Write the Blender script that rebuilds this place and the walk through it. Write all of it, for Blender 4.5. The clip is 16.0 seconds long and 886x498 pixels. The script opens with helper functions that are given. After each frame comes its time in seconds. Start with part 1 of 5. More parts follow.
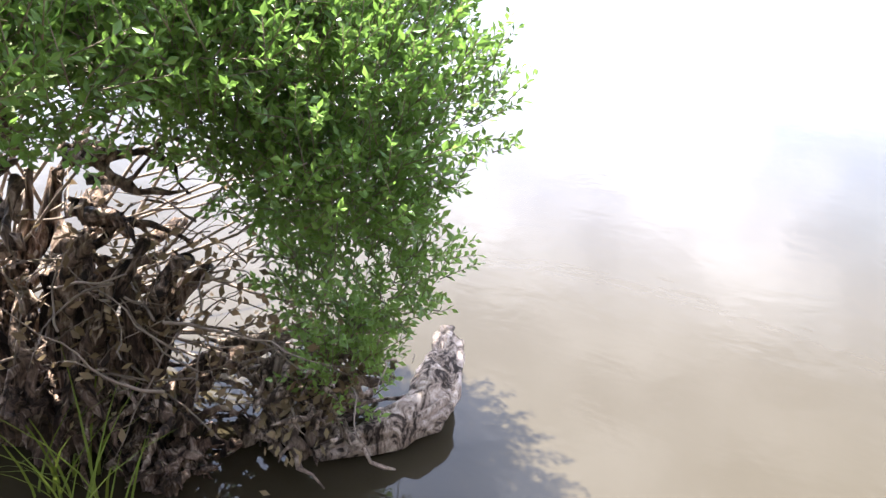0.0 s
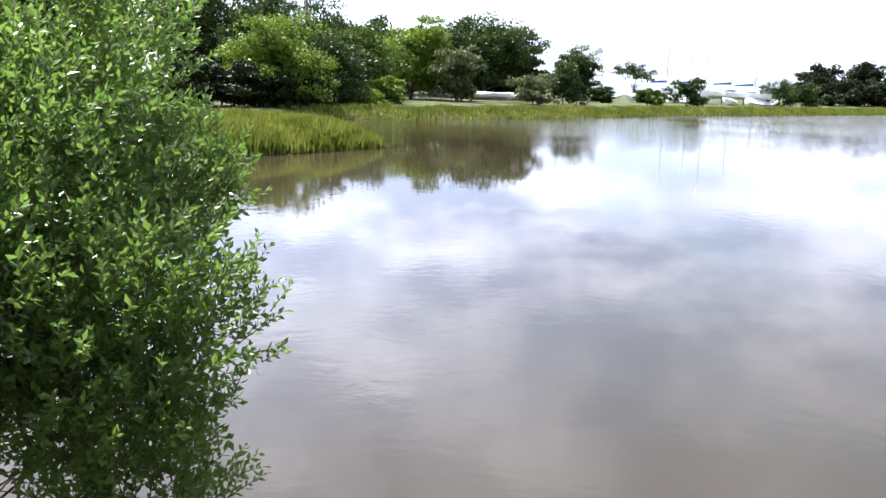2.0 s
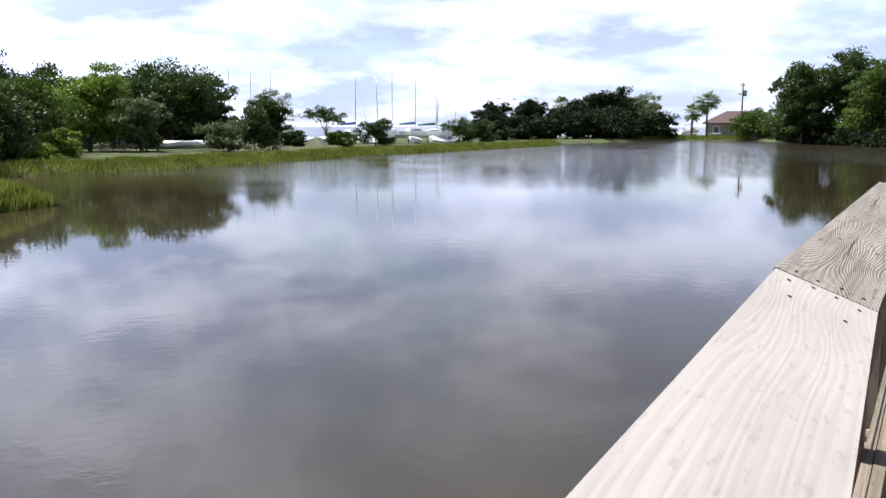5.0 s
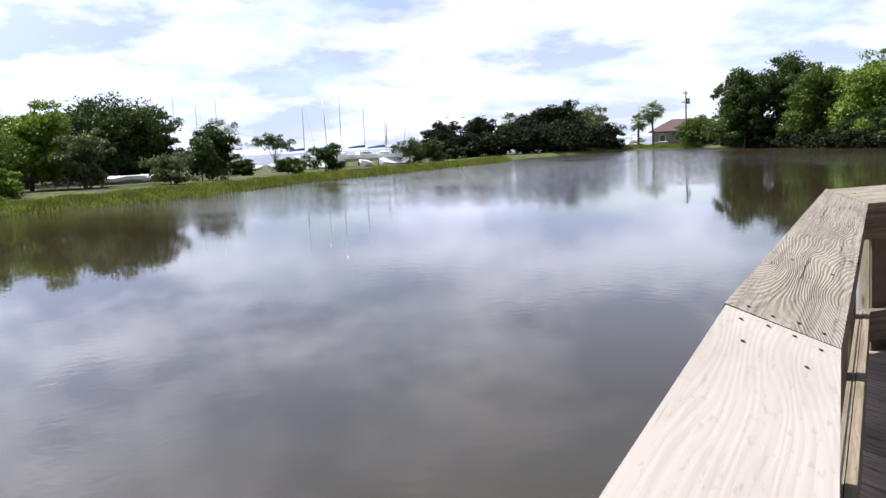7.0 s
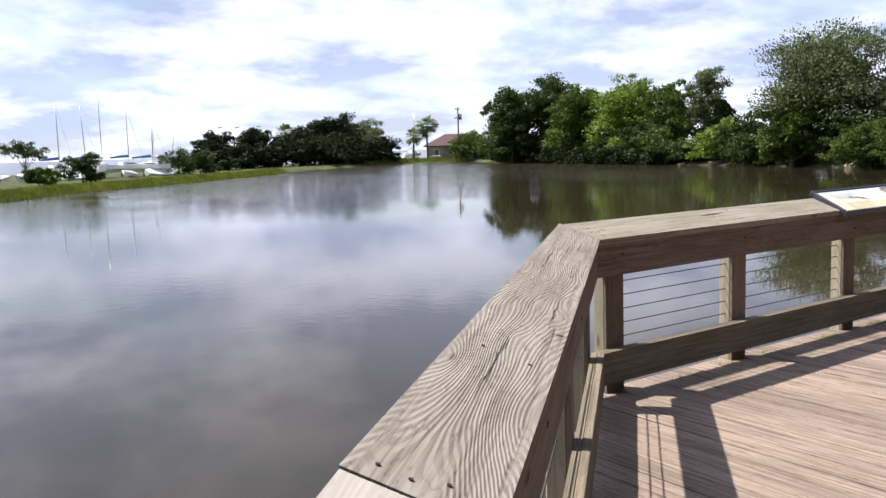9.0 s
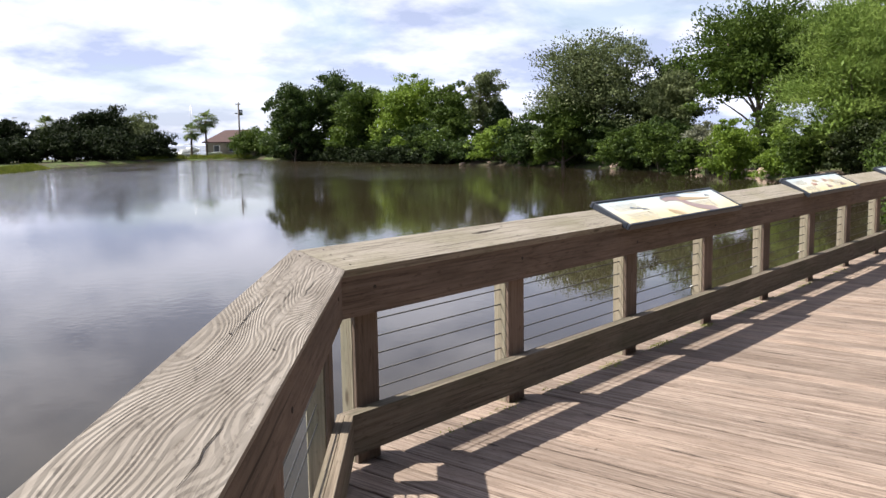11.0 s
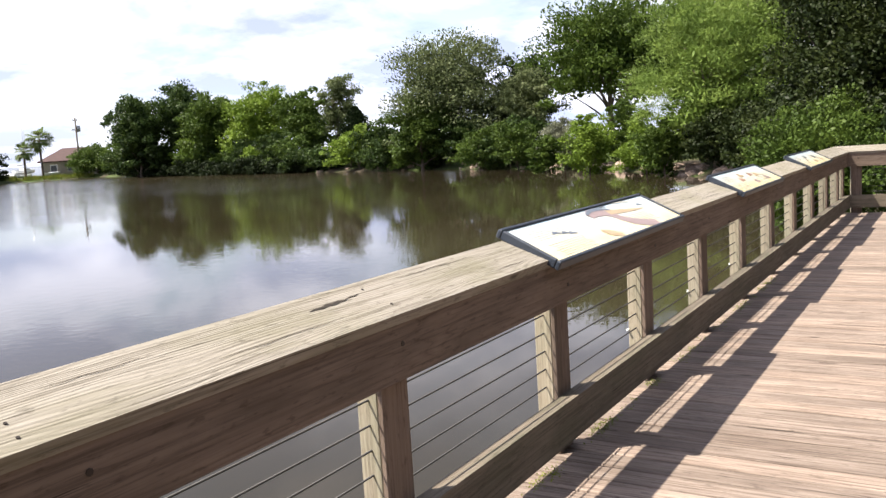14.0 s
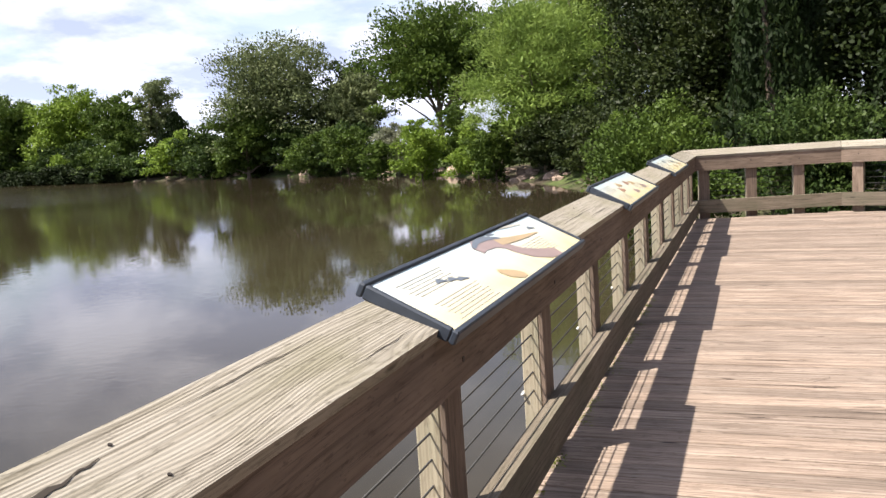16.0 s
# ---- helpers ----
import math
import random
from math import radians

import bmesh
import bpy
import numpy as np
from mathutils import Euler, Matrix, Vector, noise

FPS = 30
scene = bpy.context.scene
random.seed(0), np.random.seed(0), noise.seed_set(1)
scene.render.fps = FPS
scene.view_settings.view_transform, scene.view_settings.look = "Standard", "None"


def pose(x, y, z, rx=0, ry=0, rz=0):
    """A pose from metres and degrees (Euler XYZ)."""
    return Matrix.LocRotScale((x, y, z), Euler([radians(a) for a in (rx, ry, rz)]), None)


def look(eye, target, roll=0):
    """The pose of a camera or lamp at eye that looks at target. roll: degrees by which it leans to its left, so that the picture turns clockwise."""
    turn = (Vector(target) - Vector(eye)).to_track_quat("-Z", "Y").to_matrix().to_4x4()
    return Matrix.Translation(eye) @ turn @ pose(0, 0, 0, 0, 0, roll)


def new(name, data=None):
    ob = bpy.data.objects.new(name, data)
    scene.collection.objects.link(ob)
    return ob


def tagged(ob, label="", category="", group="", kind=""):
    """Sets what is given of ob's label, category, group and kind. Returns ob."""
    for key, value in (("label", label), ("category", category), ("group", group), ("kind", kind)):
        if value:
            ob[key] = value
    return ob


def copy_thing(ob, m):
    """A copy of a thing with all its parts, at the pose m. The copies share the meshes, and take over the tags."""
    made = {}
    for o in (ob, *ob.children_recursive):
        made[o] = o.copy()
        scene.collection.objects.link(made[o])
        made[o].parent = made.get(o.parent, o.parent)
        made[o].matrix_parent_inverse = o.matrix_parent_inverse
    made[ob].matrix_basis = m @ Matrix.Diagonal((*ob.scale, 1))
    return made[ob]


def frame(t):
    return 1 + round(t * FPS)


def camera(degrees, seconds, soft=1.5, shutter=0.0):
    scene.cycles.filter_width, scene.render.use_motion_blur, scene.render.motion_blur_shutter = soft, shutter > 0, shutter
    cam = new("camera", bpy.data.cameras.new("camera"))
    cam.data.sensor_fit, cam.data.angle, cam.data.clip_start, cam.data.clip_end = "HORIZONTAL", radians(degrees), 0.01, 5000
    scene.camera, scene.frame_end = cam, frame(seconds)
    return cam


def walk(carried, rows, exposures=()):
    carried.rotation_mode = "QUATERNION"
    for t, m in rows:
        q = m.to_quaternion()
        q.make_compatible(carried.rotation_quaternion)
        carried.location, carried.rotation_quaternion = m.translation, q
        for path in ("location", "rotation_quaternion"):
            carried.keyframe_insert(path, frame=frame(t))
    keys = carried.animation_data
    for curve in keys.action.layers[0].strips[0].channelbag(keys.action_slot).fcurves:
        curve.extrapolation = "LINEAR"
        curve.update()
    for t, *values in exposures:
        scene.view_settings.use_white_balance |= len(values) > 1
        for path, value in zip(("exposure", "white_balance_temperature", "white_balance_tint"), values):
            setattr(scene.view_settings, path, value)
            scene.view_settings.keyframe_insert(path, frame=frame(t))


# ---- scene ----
cam = camera(53.9, 16.0)
PATH = [
    (0, (-4.75, -3.8, 1.33), (-5.207, -2.082, 0.414), 7.1),
    (0.5, (-4.745, -3.9, 1.31), (-5.047, -2.036, 0.651), 6.8),
    (1, (-4.738, -4.003, 1.3), (-4.941, -2.081, 0.785), 4.8),
    (1.5, (-4.69, -4.013, 1.305), (-4.815, -2.065, 0.868), 3.3),
    (2, (-4.678, -4.021, 1.31), (-4.705, -2.059, 0.921), 2.2),
    (2.5, (-4.627, -4.033, 1.315), (-4.466, -2.071, 0.966), 2.0),
    (3, (-4.616, -4.023, 1.32), (-4.273, -2.084, 0.973), 1.7),
    (3.5, (-4.524, -4.006, 1.325), (-4.046, -2.095, 0.981), 1.0),
    (4, (-4.517, -4.065, 1.325), (-3.926, -2.182, 1.0), 0.9),
    (4.2, (-4.474, -4.06, 1.325), (-3.86, -2.18, 1.026), 0.5),
    (6.3, (-4.239, -3.898, 1.335), (-3.612, -2.017, 1.078), -0.2),
    (6.5, (-4.214, -3.867, 1.346), (-3.599, -1.978, 1.118), -0.3),
    (7, (-4.15, -3.814, 1.357), (-3.429, -1.964, 1.121), -2.7),
    (7.5, (-4.036, -3.75, 1.377), (-3.325, -1.896, 1.135), -1.2),
    (8, (-3.85, -3.69, 1.403), (-2.995, -1.896, 1.175), 0.4),
    (8.5, (-3.673, -3.539, 1.402), (-2.66, -1.831, 1.162), -0.6),
    (9, (-3.489, -3.37, 1.432), (-2.328, -1.758, 1.203), -1.8),
    (9.5, (-3.268, -3.193, 1.421), (-1.911, -1.748, 1.154), -1.9),
    (10, (-3.015, -3.008, 1.445), (-1.601, -1.617, 1.183), -1.6),
    (12.3, (-1.888, -2.205, 1.447), (-0.26, -1.073, 1.186), -1.4),
    (12.5, (-1.774, -2.096, 1.433), (-0.167, -0.938, 1.157), -2.8),
    (13, (-1.508, -1.873, 1.444), (0.134, -0.755, 1.213), -2.7),
    (13.5, (-1.204, -1.678, 1.422), (0.434, -0.557, 1.179), -2.7),
    (14, (-0.867, -1.496, 1.426), (0.83, -0.467, 1.18), -3.5),
    (14.5, (-0.586, -1.266, 1.422), (1.228, -0.463, 1.165), -3.7),
    (15, (-0.287, -1.089, 1.426), (1.557, -0.347, 1.203), -5.5),
    (15.5, (0.016, -0.96, 1.416), (1.83, -0.158, 1.159), -4.2),
    (16, (0.277, -0.822, 1.424), (2.14, -0.14, 1.167), -3.8),
]
EXPOSURES = [(0.0, 3.25, 6250, 10), (0.5, 2.83, 6250, 10), (1.0, 2.51, 6250, 10), (1.5, 2.25, 6250, 10), (2.0, 1.91, 6250, 10), (2.5, 1.63, 6200, 10), (3.0, 1.4, 6150, 10), (3.5, 1.17, 6125, 10), (4.0, 1.02, 6100, 10), (6.5, 1.07, 6300, 10), (9.0, 0.95, 6447, 10), (10.0, 0.93, 6500, 10), (12.5, 1.11, 6650, 10), (14.0, 1.29, 6700, 10), (15.0, 1.26, 6700, 10), (16.0, 1.19, 6700, 10)]
walk(cam, [(t, look(eye, target, roll)) for t, eye, target, roll in PATH], EXPOSURES)

# ---- light ----
SUN_DIR = Vector((-0.41, 0.50, 1.0)).normalized()
sun_data = bpy.data.lights.new("sun", "SUN")
sun_data.energy, sun_data.angle, sun_data.color = 5.0, radians(0.6), (1.0, 0.95, 0.87)
sun_lamp = new("sun", sun_data)
sun_lamp.matrix_world = look(SUN_DIR * 50, (0, 0, 0))

world = bpy.data.worlds.new("world")
scene.world = world
world.use_nodes = True
wn, wl = world.node_tree.nodes, world.node_tree.links
wn.clear()
SKY_STRENGTH = 0.074


def wnode(kind, **sets):
    n = wn.new(kind)
    for k, v in sets.items():
        if k == "operation":
            n.operation = v
        elif k == "blend_type":
            n.blend_type = v
    return n


def build_sky():
    sky = wn.new("ShaderNodeTexSky")
    sky.sky_type, sky.sun_disc = "NISHITA", False
    sky.sun_elevation = math.asin(SUN_DIR.z)
    sky.sun_rotation = math.atan2(SUN_DIR.x, SUN_DIR.y)
    sky.dust_density = 0.7
    coord = wn.new("ShaderNodeTexCoord")
    sep = wn.new("ShaderNodeSeparateXYZ")
    wl.new(coord.outputs["Generated"], sep.inputs[0])
    low = wnode("ShaderNodeMath", operation="MAXIMUM")
    wl.new(sep.outputs["Z"], low.inputs[0])
    low.inputs[1].default_value = 0.0
    add = wnode("ShaderNodeMath", operation="ADD")
    wl.new(low.outputs[0], add.inputs[0])
    add.inputs[1].default_value = 0.24
    dx, dy = wnode("ShaderNodeMath", operation="DIVIDE"), wnode("ShaderNodeMath", operation="DIVIDE")
    wl.new(sep.outputs["X"], dx.inputs[0]); wl.new(add.outputs[0], dx.inputs[1])
    wl.new(sep.outputs["Y"], dy.inputs[0]); wl.new(add.outputs[0], dy.inputs[1])
    comb = wn.new("ShaderNodeCombineXYZ")
    wl.new(dx.outputs[0], comb.inputs[0]); wl.new(dy.outputs[0], comb.inputs[1])
    cover = wn.new("ShaderNodeTexNoise")
    cover.inputs["Scale"].default_value, cover.inputs["Detail"].default_value, cover.inputs["Roughness"].default_value = 1.25, 9.0, 0.58
    cover.inputs["Distortion"].default_value = 0.35
    wl.new(comb.outputs[0], cover.inputs["Vector"])
    ramp = wn.new("ShaderNodeValToRGB")
    ramp.color_ramp.elements[0].position, ramp.color_ramp.elements[1].position = 0.37, 0.51
    ramp.color_ramp.elements[0].color = (0.35, 0.35, 0.35, 1)
    wl.new(cover.outputs["Fac"], ramp.inputs[0])
    shade = wn.new("ShaderNodeTexNoise")
    shade.inputs["Scale"].default_value, shade.inputs["Detail"].default_value = 2.1, 9.0
    shade.inputs["Roughness"].default_value = 0.56
    wl.new(comb.outputs[0], shade.inputs["Vector"])
    tone = wn.new("ShaderNodeValToRGB")
    tone.color_ramp.elements[0].position, tone.color_ramp.elements[1].position = 0.41, 0.59
    tone.color_ramp.elements[0].color = (CLOUD_DARK[0], CLOUD_DARK[1], CLOUD_DARK[2], 1)
    tone.color_ramp.elements[1].color = (CLOUD_LIGHT[0], CLOUD_LIGHT[1], CLOUD_LIGHT[2], 1)
    wl.new(shade.outputs["Fac"], tone.inputs[0])
    gain = wnode("ShaderNodeVectorMath", operation="SCALE")
    wl.new(tone.outputs["Color"], gain.inputs[0])
    gain.inputs["Scale"].default_value = CLOUD_GAIN
    # thin cloud brightens towards the sun
    toward = wnode("ShaderNodeVectorMath", operation="DOT_PRODUCT")
    wl.new(coord.outputs["Generated"], toward.inputs[0])
    toward.inputs[1].default_value = SUN_DIR
    glow = wn.new("ShaderNodeMapRange")
    glow.interpolation_type = "SMOOTHSTEP"
    glow.inputs["From Min"].default_value, glow.inputs["From Max"].default_value = 0.45, 1.0
    glow.inputs["To Min"].default_value, glow.inputs["To Max"].default_value = 1.0, 3.8
    wl.new(toward.outputs["Value"], glow.inputs["Value"])
    lit = wnode("ShaderNodeMath", operation="MULTIPLY")
    wl.new(glow.outputs[0], lit.inputs[0])
    high = wn.new("ShaderNodeMapRange")
    high.inputs["From Min"].default_value, high.inputs["From Max"].default_value = 0.05, 0.50
    high.inputs["To Min"].default_value, high.inputs["To Max"].default_value = 1.42 * CLOUD_GAIN, 0.42 * CLOUD_GAIN
    wl.new(sep.outputs["Z"], high.inputs["Value"])
    wl.new(high.outputs[0], lit.inputs[1])
    wl.new(lit.outputs[0], gain.inputs["Scale"])
    mix = wn.new("ShaderNodeMix")
    mix.data_type = "RGBA"
    haze = wn.new("ShaderNodeMapRange")
    haze.interpolation_type = "SMOOTHSTEP"
    haze.inputs["From Min"].default_value, haze.inputs["From Max"].default_value = 0.02, 0.16
    haze.inputs["To Min"].default_value, haze.inputs["To Max"].default_value = 0.7, 0.0
    wl.new(sep.outputs["Z"], haze.inputs["Value"])
    cloudy = wnode("ShaderNodeMath", operation="MAXIMUM")
    wl.new(ramp.outputs["Color"], cloudy.inputs[0])
    wl.new(haze.outputs[0], cloudy.inputs[1])
    wl.new(cloudy.outputs[0], mix.inputs["Factor"])
    wl.new(sky.outputs[0], mix.inputs[6])
    wl.new(gain.outputs[0], mix.inputs[7])
    bg, out = wn.new("ShaderNodeBackground"), wn.new("ShaderNodeOutputWorld")
    bg.inputs["Strength"].default_value = SKY_STRENGTH
    wl.new(mix.outputs[2], bg.inputs["Color"])
    wl.new(bg.outputs[0], out.inputs["Surface"])


CLOUD_DARK, CLOUD_LIGHT, CLOUD_GAIN = (0.47, 0.54, 0.77), (0.96, 1.0, 1.21), 6.9
build_sky()


# ---- materials ----
class Mat:
    """A node material with a Principled shader and short ways to wire it."""

    def __init__(self, name, rough=0.7, metal=0.0, spec=0.5):
        self.m = bpy.data.materials.new(name)
        self.m.use_nodes = True
        self.n, self.l = self.m.node_tree.nodes, self.m.node_tree.links
        self.p = self.n["Principled BSDF"]
        self.p.inputs["Roughness"].default_value = rough
        self.p.inputs["Metallic"].default_value = metal
        self.p.inputs["Specular IOR Level"].default_value = spec

    def coords(self, scale=(1, 1, 1), shift=False, kind="Object"):
        tc, mp = self.n.new("ShaderNodeTexCoord"), self.n.new("ShaderNodeMapping")
        self.l.new(tc.outputs[kind], mp.inputs["Vector"])
        mp.inputs["Scale"].default_value = scale
        if shift:
            info = self.n.new("ShaderNodeObjectInfo")
            mul = self.n.new("ShaderNodeMath")
            mul.operation = "MULTIPLY"
            mul.inputs[1].default_value = 57.0
            self.l.new(info.outputs["Random"], mul.inputs[0])
            self.l.new(mul.outputs[0], mp.inputs["Location"])
        return mp.outputs[0]

    def noise(self, vec, scale, detail=4.0, rough=0.5, distort=0.0):
        t = self.n.new("ShaderNodeTexNoise")
        t.inputs["Scale"].default_value, t.inputs["Detail"].default_value = scale, detail
        t.inputs["Roughness"].default_value, t.inputs["Distortion"].default_value = rough, distort
        if vec is not None:
            self.l.new(vec, t.inputs["Vector"])
        return t.outputs["Fac"]

    def ramp(self, fac, *stops):
        r = self.n.new("ShaderNodeValToRGB")
        while len(r.color_ramp.elements) < len(stops):
            r.color_ramp.elements.new(0.5)
        for e, (p, c) in zip(r.color_ramp.elements, stops):
            e.position, e.color = p, (*c, 1)
        self.l.new(fac, r.inputs[0])
        return r.outputs["Color"]

    def mix(self, fac, a, b, mode="MIX"):
        x = self.n.new("ShaderNodeMix")
        x.data_type, x.blend_type = "RGBA", mode
        for sock, v in ((x.inputs["Factor"], fac), (x.inputs[6], a), (x.inputs[7], b)):
            if isinstance(v, (int, float)):
                sock.default_value = v
            elif isinstance(v, tuple):
                sock.default_value = (*v, 1)
            else:
                self.l.new(v, sock)
        return x.outputs[2]

    def color(self, sock):
        if isinstance(sock, tuple):
            self.p.inputs["Base Color"].default_value = (*sock, 1)
        else:
            self.l.new(sock, self.p.inputs["Base Color"])
        return self

    def bump(self, height, strength=0.3, distance=0.01):
        b = self.n.new("ShaderNodeBump")
        b.inputs["Strength"].default_value, b.inputs["Distance"].default_value = strength, distance
        self.l.new(height, b.inputs["Height"])
        self.l.new(b.outputs[0], self.p.inputs["Normal"])
        return self


def wood(name, dark, mid, light, wear=(0.3, 0.28, 0.24), grain=1.0, depth=0.5, streak=0.5, straight=62.0, swing=13.0, low=0.82):
    """Weathered softwood, grain along local x: cathedral rings, fine streaks, stains and knots."""
    w = Mat(name, 0.85, spec=0.25)
    warp = w.noise(w.coords((0.8, 4.0, 4.0), True), 1.0, 1.2, 0.4)
    knots = w.n.new("ShaderNodeTexVoronoi")
    knots.inputs["Scale"].default_value = 1.0
    w.l.new(w.coords((1.5, 5.5, 5.5), True), knots.inputs["Vector"])
    swirl = w.ramp(knots.outputs["Distance"], (0.0, (1, 1, 1)), (0.10, (0.72, 0.72, 0.72)), (0.25, (0.36, 0.36, 0.36)), (0.45, (0.12, 0.12, 0.12)), (0.75, (0, 0, 0)))
    across = w.n.new("ShaderNodeSeparateXYZ")
    w.l.new(w.coords((1.0, 1.0, 1.0)), across.inputs[0])
    side = w.n.new("ShaderNodeMath")
    side.operation = "MULTIPLY_ADD"
    side.inputs[1].default_value = 0.6
    w.l.new(across.outputs["Z"], side.inputs[0])
    w.l.new(across.outputs["Y"], side.inputs[2])
    spacing = w.n.new("ShaderNodeMath")
    spacing.operation = "MULTIPLY"
    spacing.inputs[1].default_value = straight * grain
    w.l.new(side.outputs[0], spacing.inputs[0])
    bent = w.n.new("ShaderNodeMath")
    bent.operation = "MULTIPLY_ADD"
    bent.inputs[1].default_value = swing * grain
    w.l.new(warp, bent.inputs[0])
    w.l.new(spacing.outputs[0], bent.inputs[2])
    rings = w.n.new("ShaderNodeMath")
    rings.operation = "MULTIPLY_ADD"
    rings.inputs[1].default_value = 2.6 * grain
    w.l.new(swirl, rings.inputs[0])
    uneven = w.n.new("ShaderNodeMath")
    uneven.operation = "MULTIPLY_ADD"
    uneven.inputs[1].default_value = 2.6
    w.l.new(w.noise(w.coords((0.5, 26.0, 26.0), True), 1.0, 1, 0.5), uneven.inputs[0])
    w.l.new(bent.outputs[0], uneven.inputs[2])
    w.l.new(uneven.outputs[0], rings.inputs[2])
    fr = w.n.new("ShaderNodeMath")
    fr.operation = "FRACT"
    w.l.new(rings.outputs[0], fr.inputs[0])
    fine = w.noise(w.coords((1.6, 75.0, 75.0), True), 1.0, 4, 0.75)
    col = w.ramp(fr.outputs[0], (0.0, dark), (0.09, mid), (0.5, light), (0.90, mid), (1.0, dark))
    faded = w.ramp(w.noise(w.coords((1.2, 10.0, 10.0), True), 1.0, 3, 0.6), (0.36, (0.1, 0.1, 0.1)), (0.62, (0.85, 0.85, 0.85)))
    col = w.mix(faded, col, w.mix(0.45, mid, light))
    col = w.mix(streak, col, w.ramp(fine, (0.40, dark), (0.47, mid), (0.60, light)))
    stain = w.noise(w.coords((0.9, 2.6, 2.6), True), 2.3, 5, 0.6)
    col = w.mix(w.ramp(stain, (0.42, (0, 0, 0)), (0.72, (0.75, 0.75, 0.75))), col, wear)
    kn = w.ramp(knots.outputs["Distance"], (0.03, (0.9, 0.9, 0.9)), (0.08, (0, 0, 0)))
    col = w.mix(kn, col, tuple(c * 0.5 for c in dark))
    checks = w.noise(w.coords((0.8, 38.0, 38.0), True), 1.0, 3, 0.6)
    col = w.mix(w.ramp(checks, (0.27, (0.85, 0.85, 0.85)), (0.32, (0, 0, 0))), col, tuple(c * 0.4 for c in dark))
    flecks = w.noise(w.coords((14.0, 55.0, 55.0), True), 1.0, 3, 0.7)
    col = w.mix(w.ramp(flecks, (0.33, (0.45, 0.45, 0.45)), (0.42, (0, 0, 0))), col, tuple(c * 0.8 for c in dark))
    info = w.n.new("ShaderNodeObjectInfo")
    tint = w.ramp(info.outputs["Random"], (0.0, (low, low * 0.985, low * 0.97)), (0.5, (1.0, 1.0, 1.0)), (1.0, (1.12, 1.09, 1.06)))
    w.color(w.mix(1.0, col, tint, "MULTIPLY"))
    ridge = w.n.new("ShaderNodeMath")
    ridge.operation = "PINGPONG"
    ridge.inputs[1].default_value = 0.5
    w.l.new(rings.outputs[0], ridge.inputs[0])
    h = w.mix(0.35, ridge.outputs[0], fine)
    return w.bump(h, depth, 0.006).m


def foliage(name, dark, mid, light, rough=0.5, thin=0.28, gloss=0.12):
    f = Mat(name, rough, spec=gloss)
    geo = f.n.new("ShaderNodeNewGeometry")
    patch = f.noise(f.coords(), 0.8, 3, 0.6)
    shy, bold = tuple(a * 0.45 + b * 0.55 for a, b in zip(dark, mid)), tuple(a * 0.45 + b * 0.55 for a, b in zip(light, mid))
    c = f.ramp(geo.outputs["Random Per Island"], (0.0, shy), (0.45, mid), (0.8, mid), (1.0, bold))
    c = f.mix(f.ramp(patch, (0.30, (0.75, 0.75, 0.75)), (0.47, (0, 0, 0))), c, shy)
    f.color(f.mix(f.ramp(patch, (0.46, (0, 0, 0)), (0.64, (0.7, 0.7, 0.7))), c, light))
    f.p.inputs["Transmission Weight"].default_value = 0.0
    back = f.n.new("ShaderNodeBsdfTranslucent")
    f.l.new(f.p.inputs["Base Color"].links[0].from_socket, back.inputs["Color"])
    both, out = f.n.new("ShaderNodeMixShader"), f.n["Material Output"]
    both.inputs[0].default_value = thin
    f.l.new(f.p.outputs[0], both.inputs[1])
    f.l.new(back.outputs[0], both.inputs[2])
    f.l.new(both.outputs[0], out.inputs["Surface"])
    return f.m


def plain(name, color, rough=0.5, metal=0.0, vary=0.12, scale=6.0, bump=0.15):
    p = Mat(name, rough, metal)
    n = p.noise(p.coords(), scale, 5, 0.6)
    p.color(p.ramp(n, (0.3, tuple(c * (1 - vary) for c in color)), (0.7, tuple(min(1, c * (1 + vary)) for c in color))))
    return p.bump(n, bump, 0.004).m


M_CAP = wood("weathered_cap", (0.066, 0.052, 0.041), (0.262, 0.229, 0.194), (0.345, 0.312, 0.274), (0.18, 0.155, 0.128), 2.2, 0.7, 0.42, 30.0, 22.0)
M_CAP_LONG = wood("long_cap", (0.085, 0.07, 0.05), (0.262, 0.231, 0.188), (0.345, 0.314, 0.268), (0.195, 0.178, 0.118), 1.5, 0.6, 0.5, 58.0, 9.0)
M_CAP_PALE = wood("bleached_cap", (0.293, 0.266, 0.245), (0.347, 0.32, 0.297), (0.387, 0.36, 0.338), (0.297, 0.27, 0.252), 1.2, 0.12, 0.3)
M_SKIRT = wood("brown_rail", (0.062, 0.044, 0.033), (0.165, 0.12, 0.092), (0.235, 0.178, 0.14), (0.11, 0.083, 0.063), 0.6, 0.4, 0.5, 30.0, 22.0)
M_POST = wood("treated_post", (0.17, 0.135, 0.095), (0.29, 0.25, 0.185), (0.37, 0.33, 0.25), (0.23, 0.23, 0.165), 0.7, 0.4)
M_LOWER = wood("mossy_rail", (0.055, 0.044, 0.032), (0.148, 0.12, 0.091), (0.215, 0.18, 0.14), (0.092, 0.09, 0.058), 0.7, 0.4)
M_DECK = wood("deck_board", (0.0427, 0.0291, 0.0222), (0.205, 0.15, 0.118), (0.351, 0.287, 0.239), (0.145, 0.111, 0.0898), 1.3, 0.7, 0.6, low=0.74)
M_STEEL = plain("cable_steel", (0.045, 0.043, 0.042), 0.55, 0.4, bump=0.0)
M_NAIL = plain("rusty_nail", (0.05, 0.04, 0.035), 0.6, 0.6, bump=0.0)
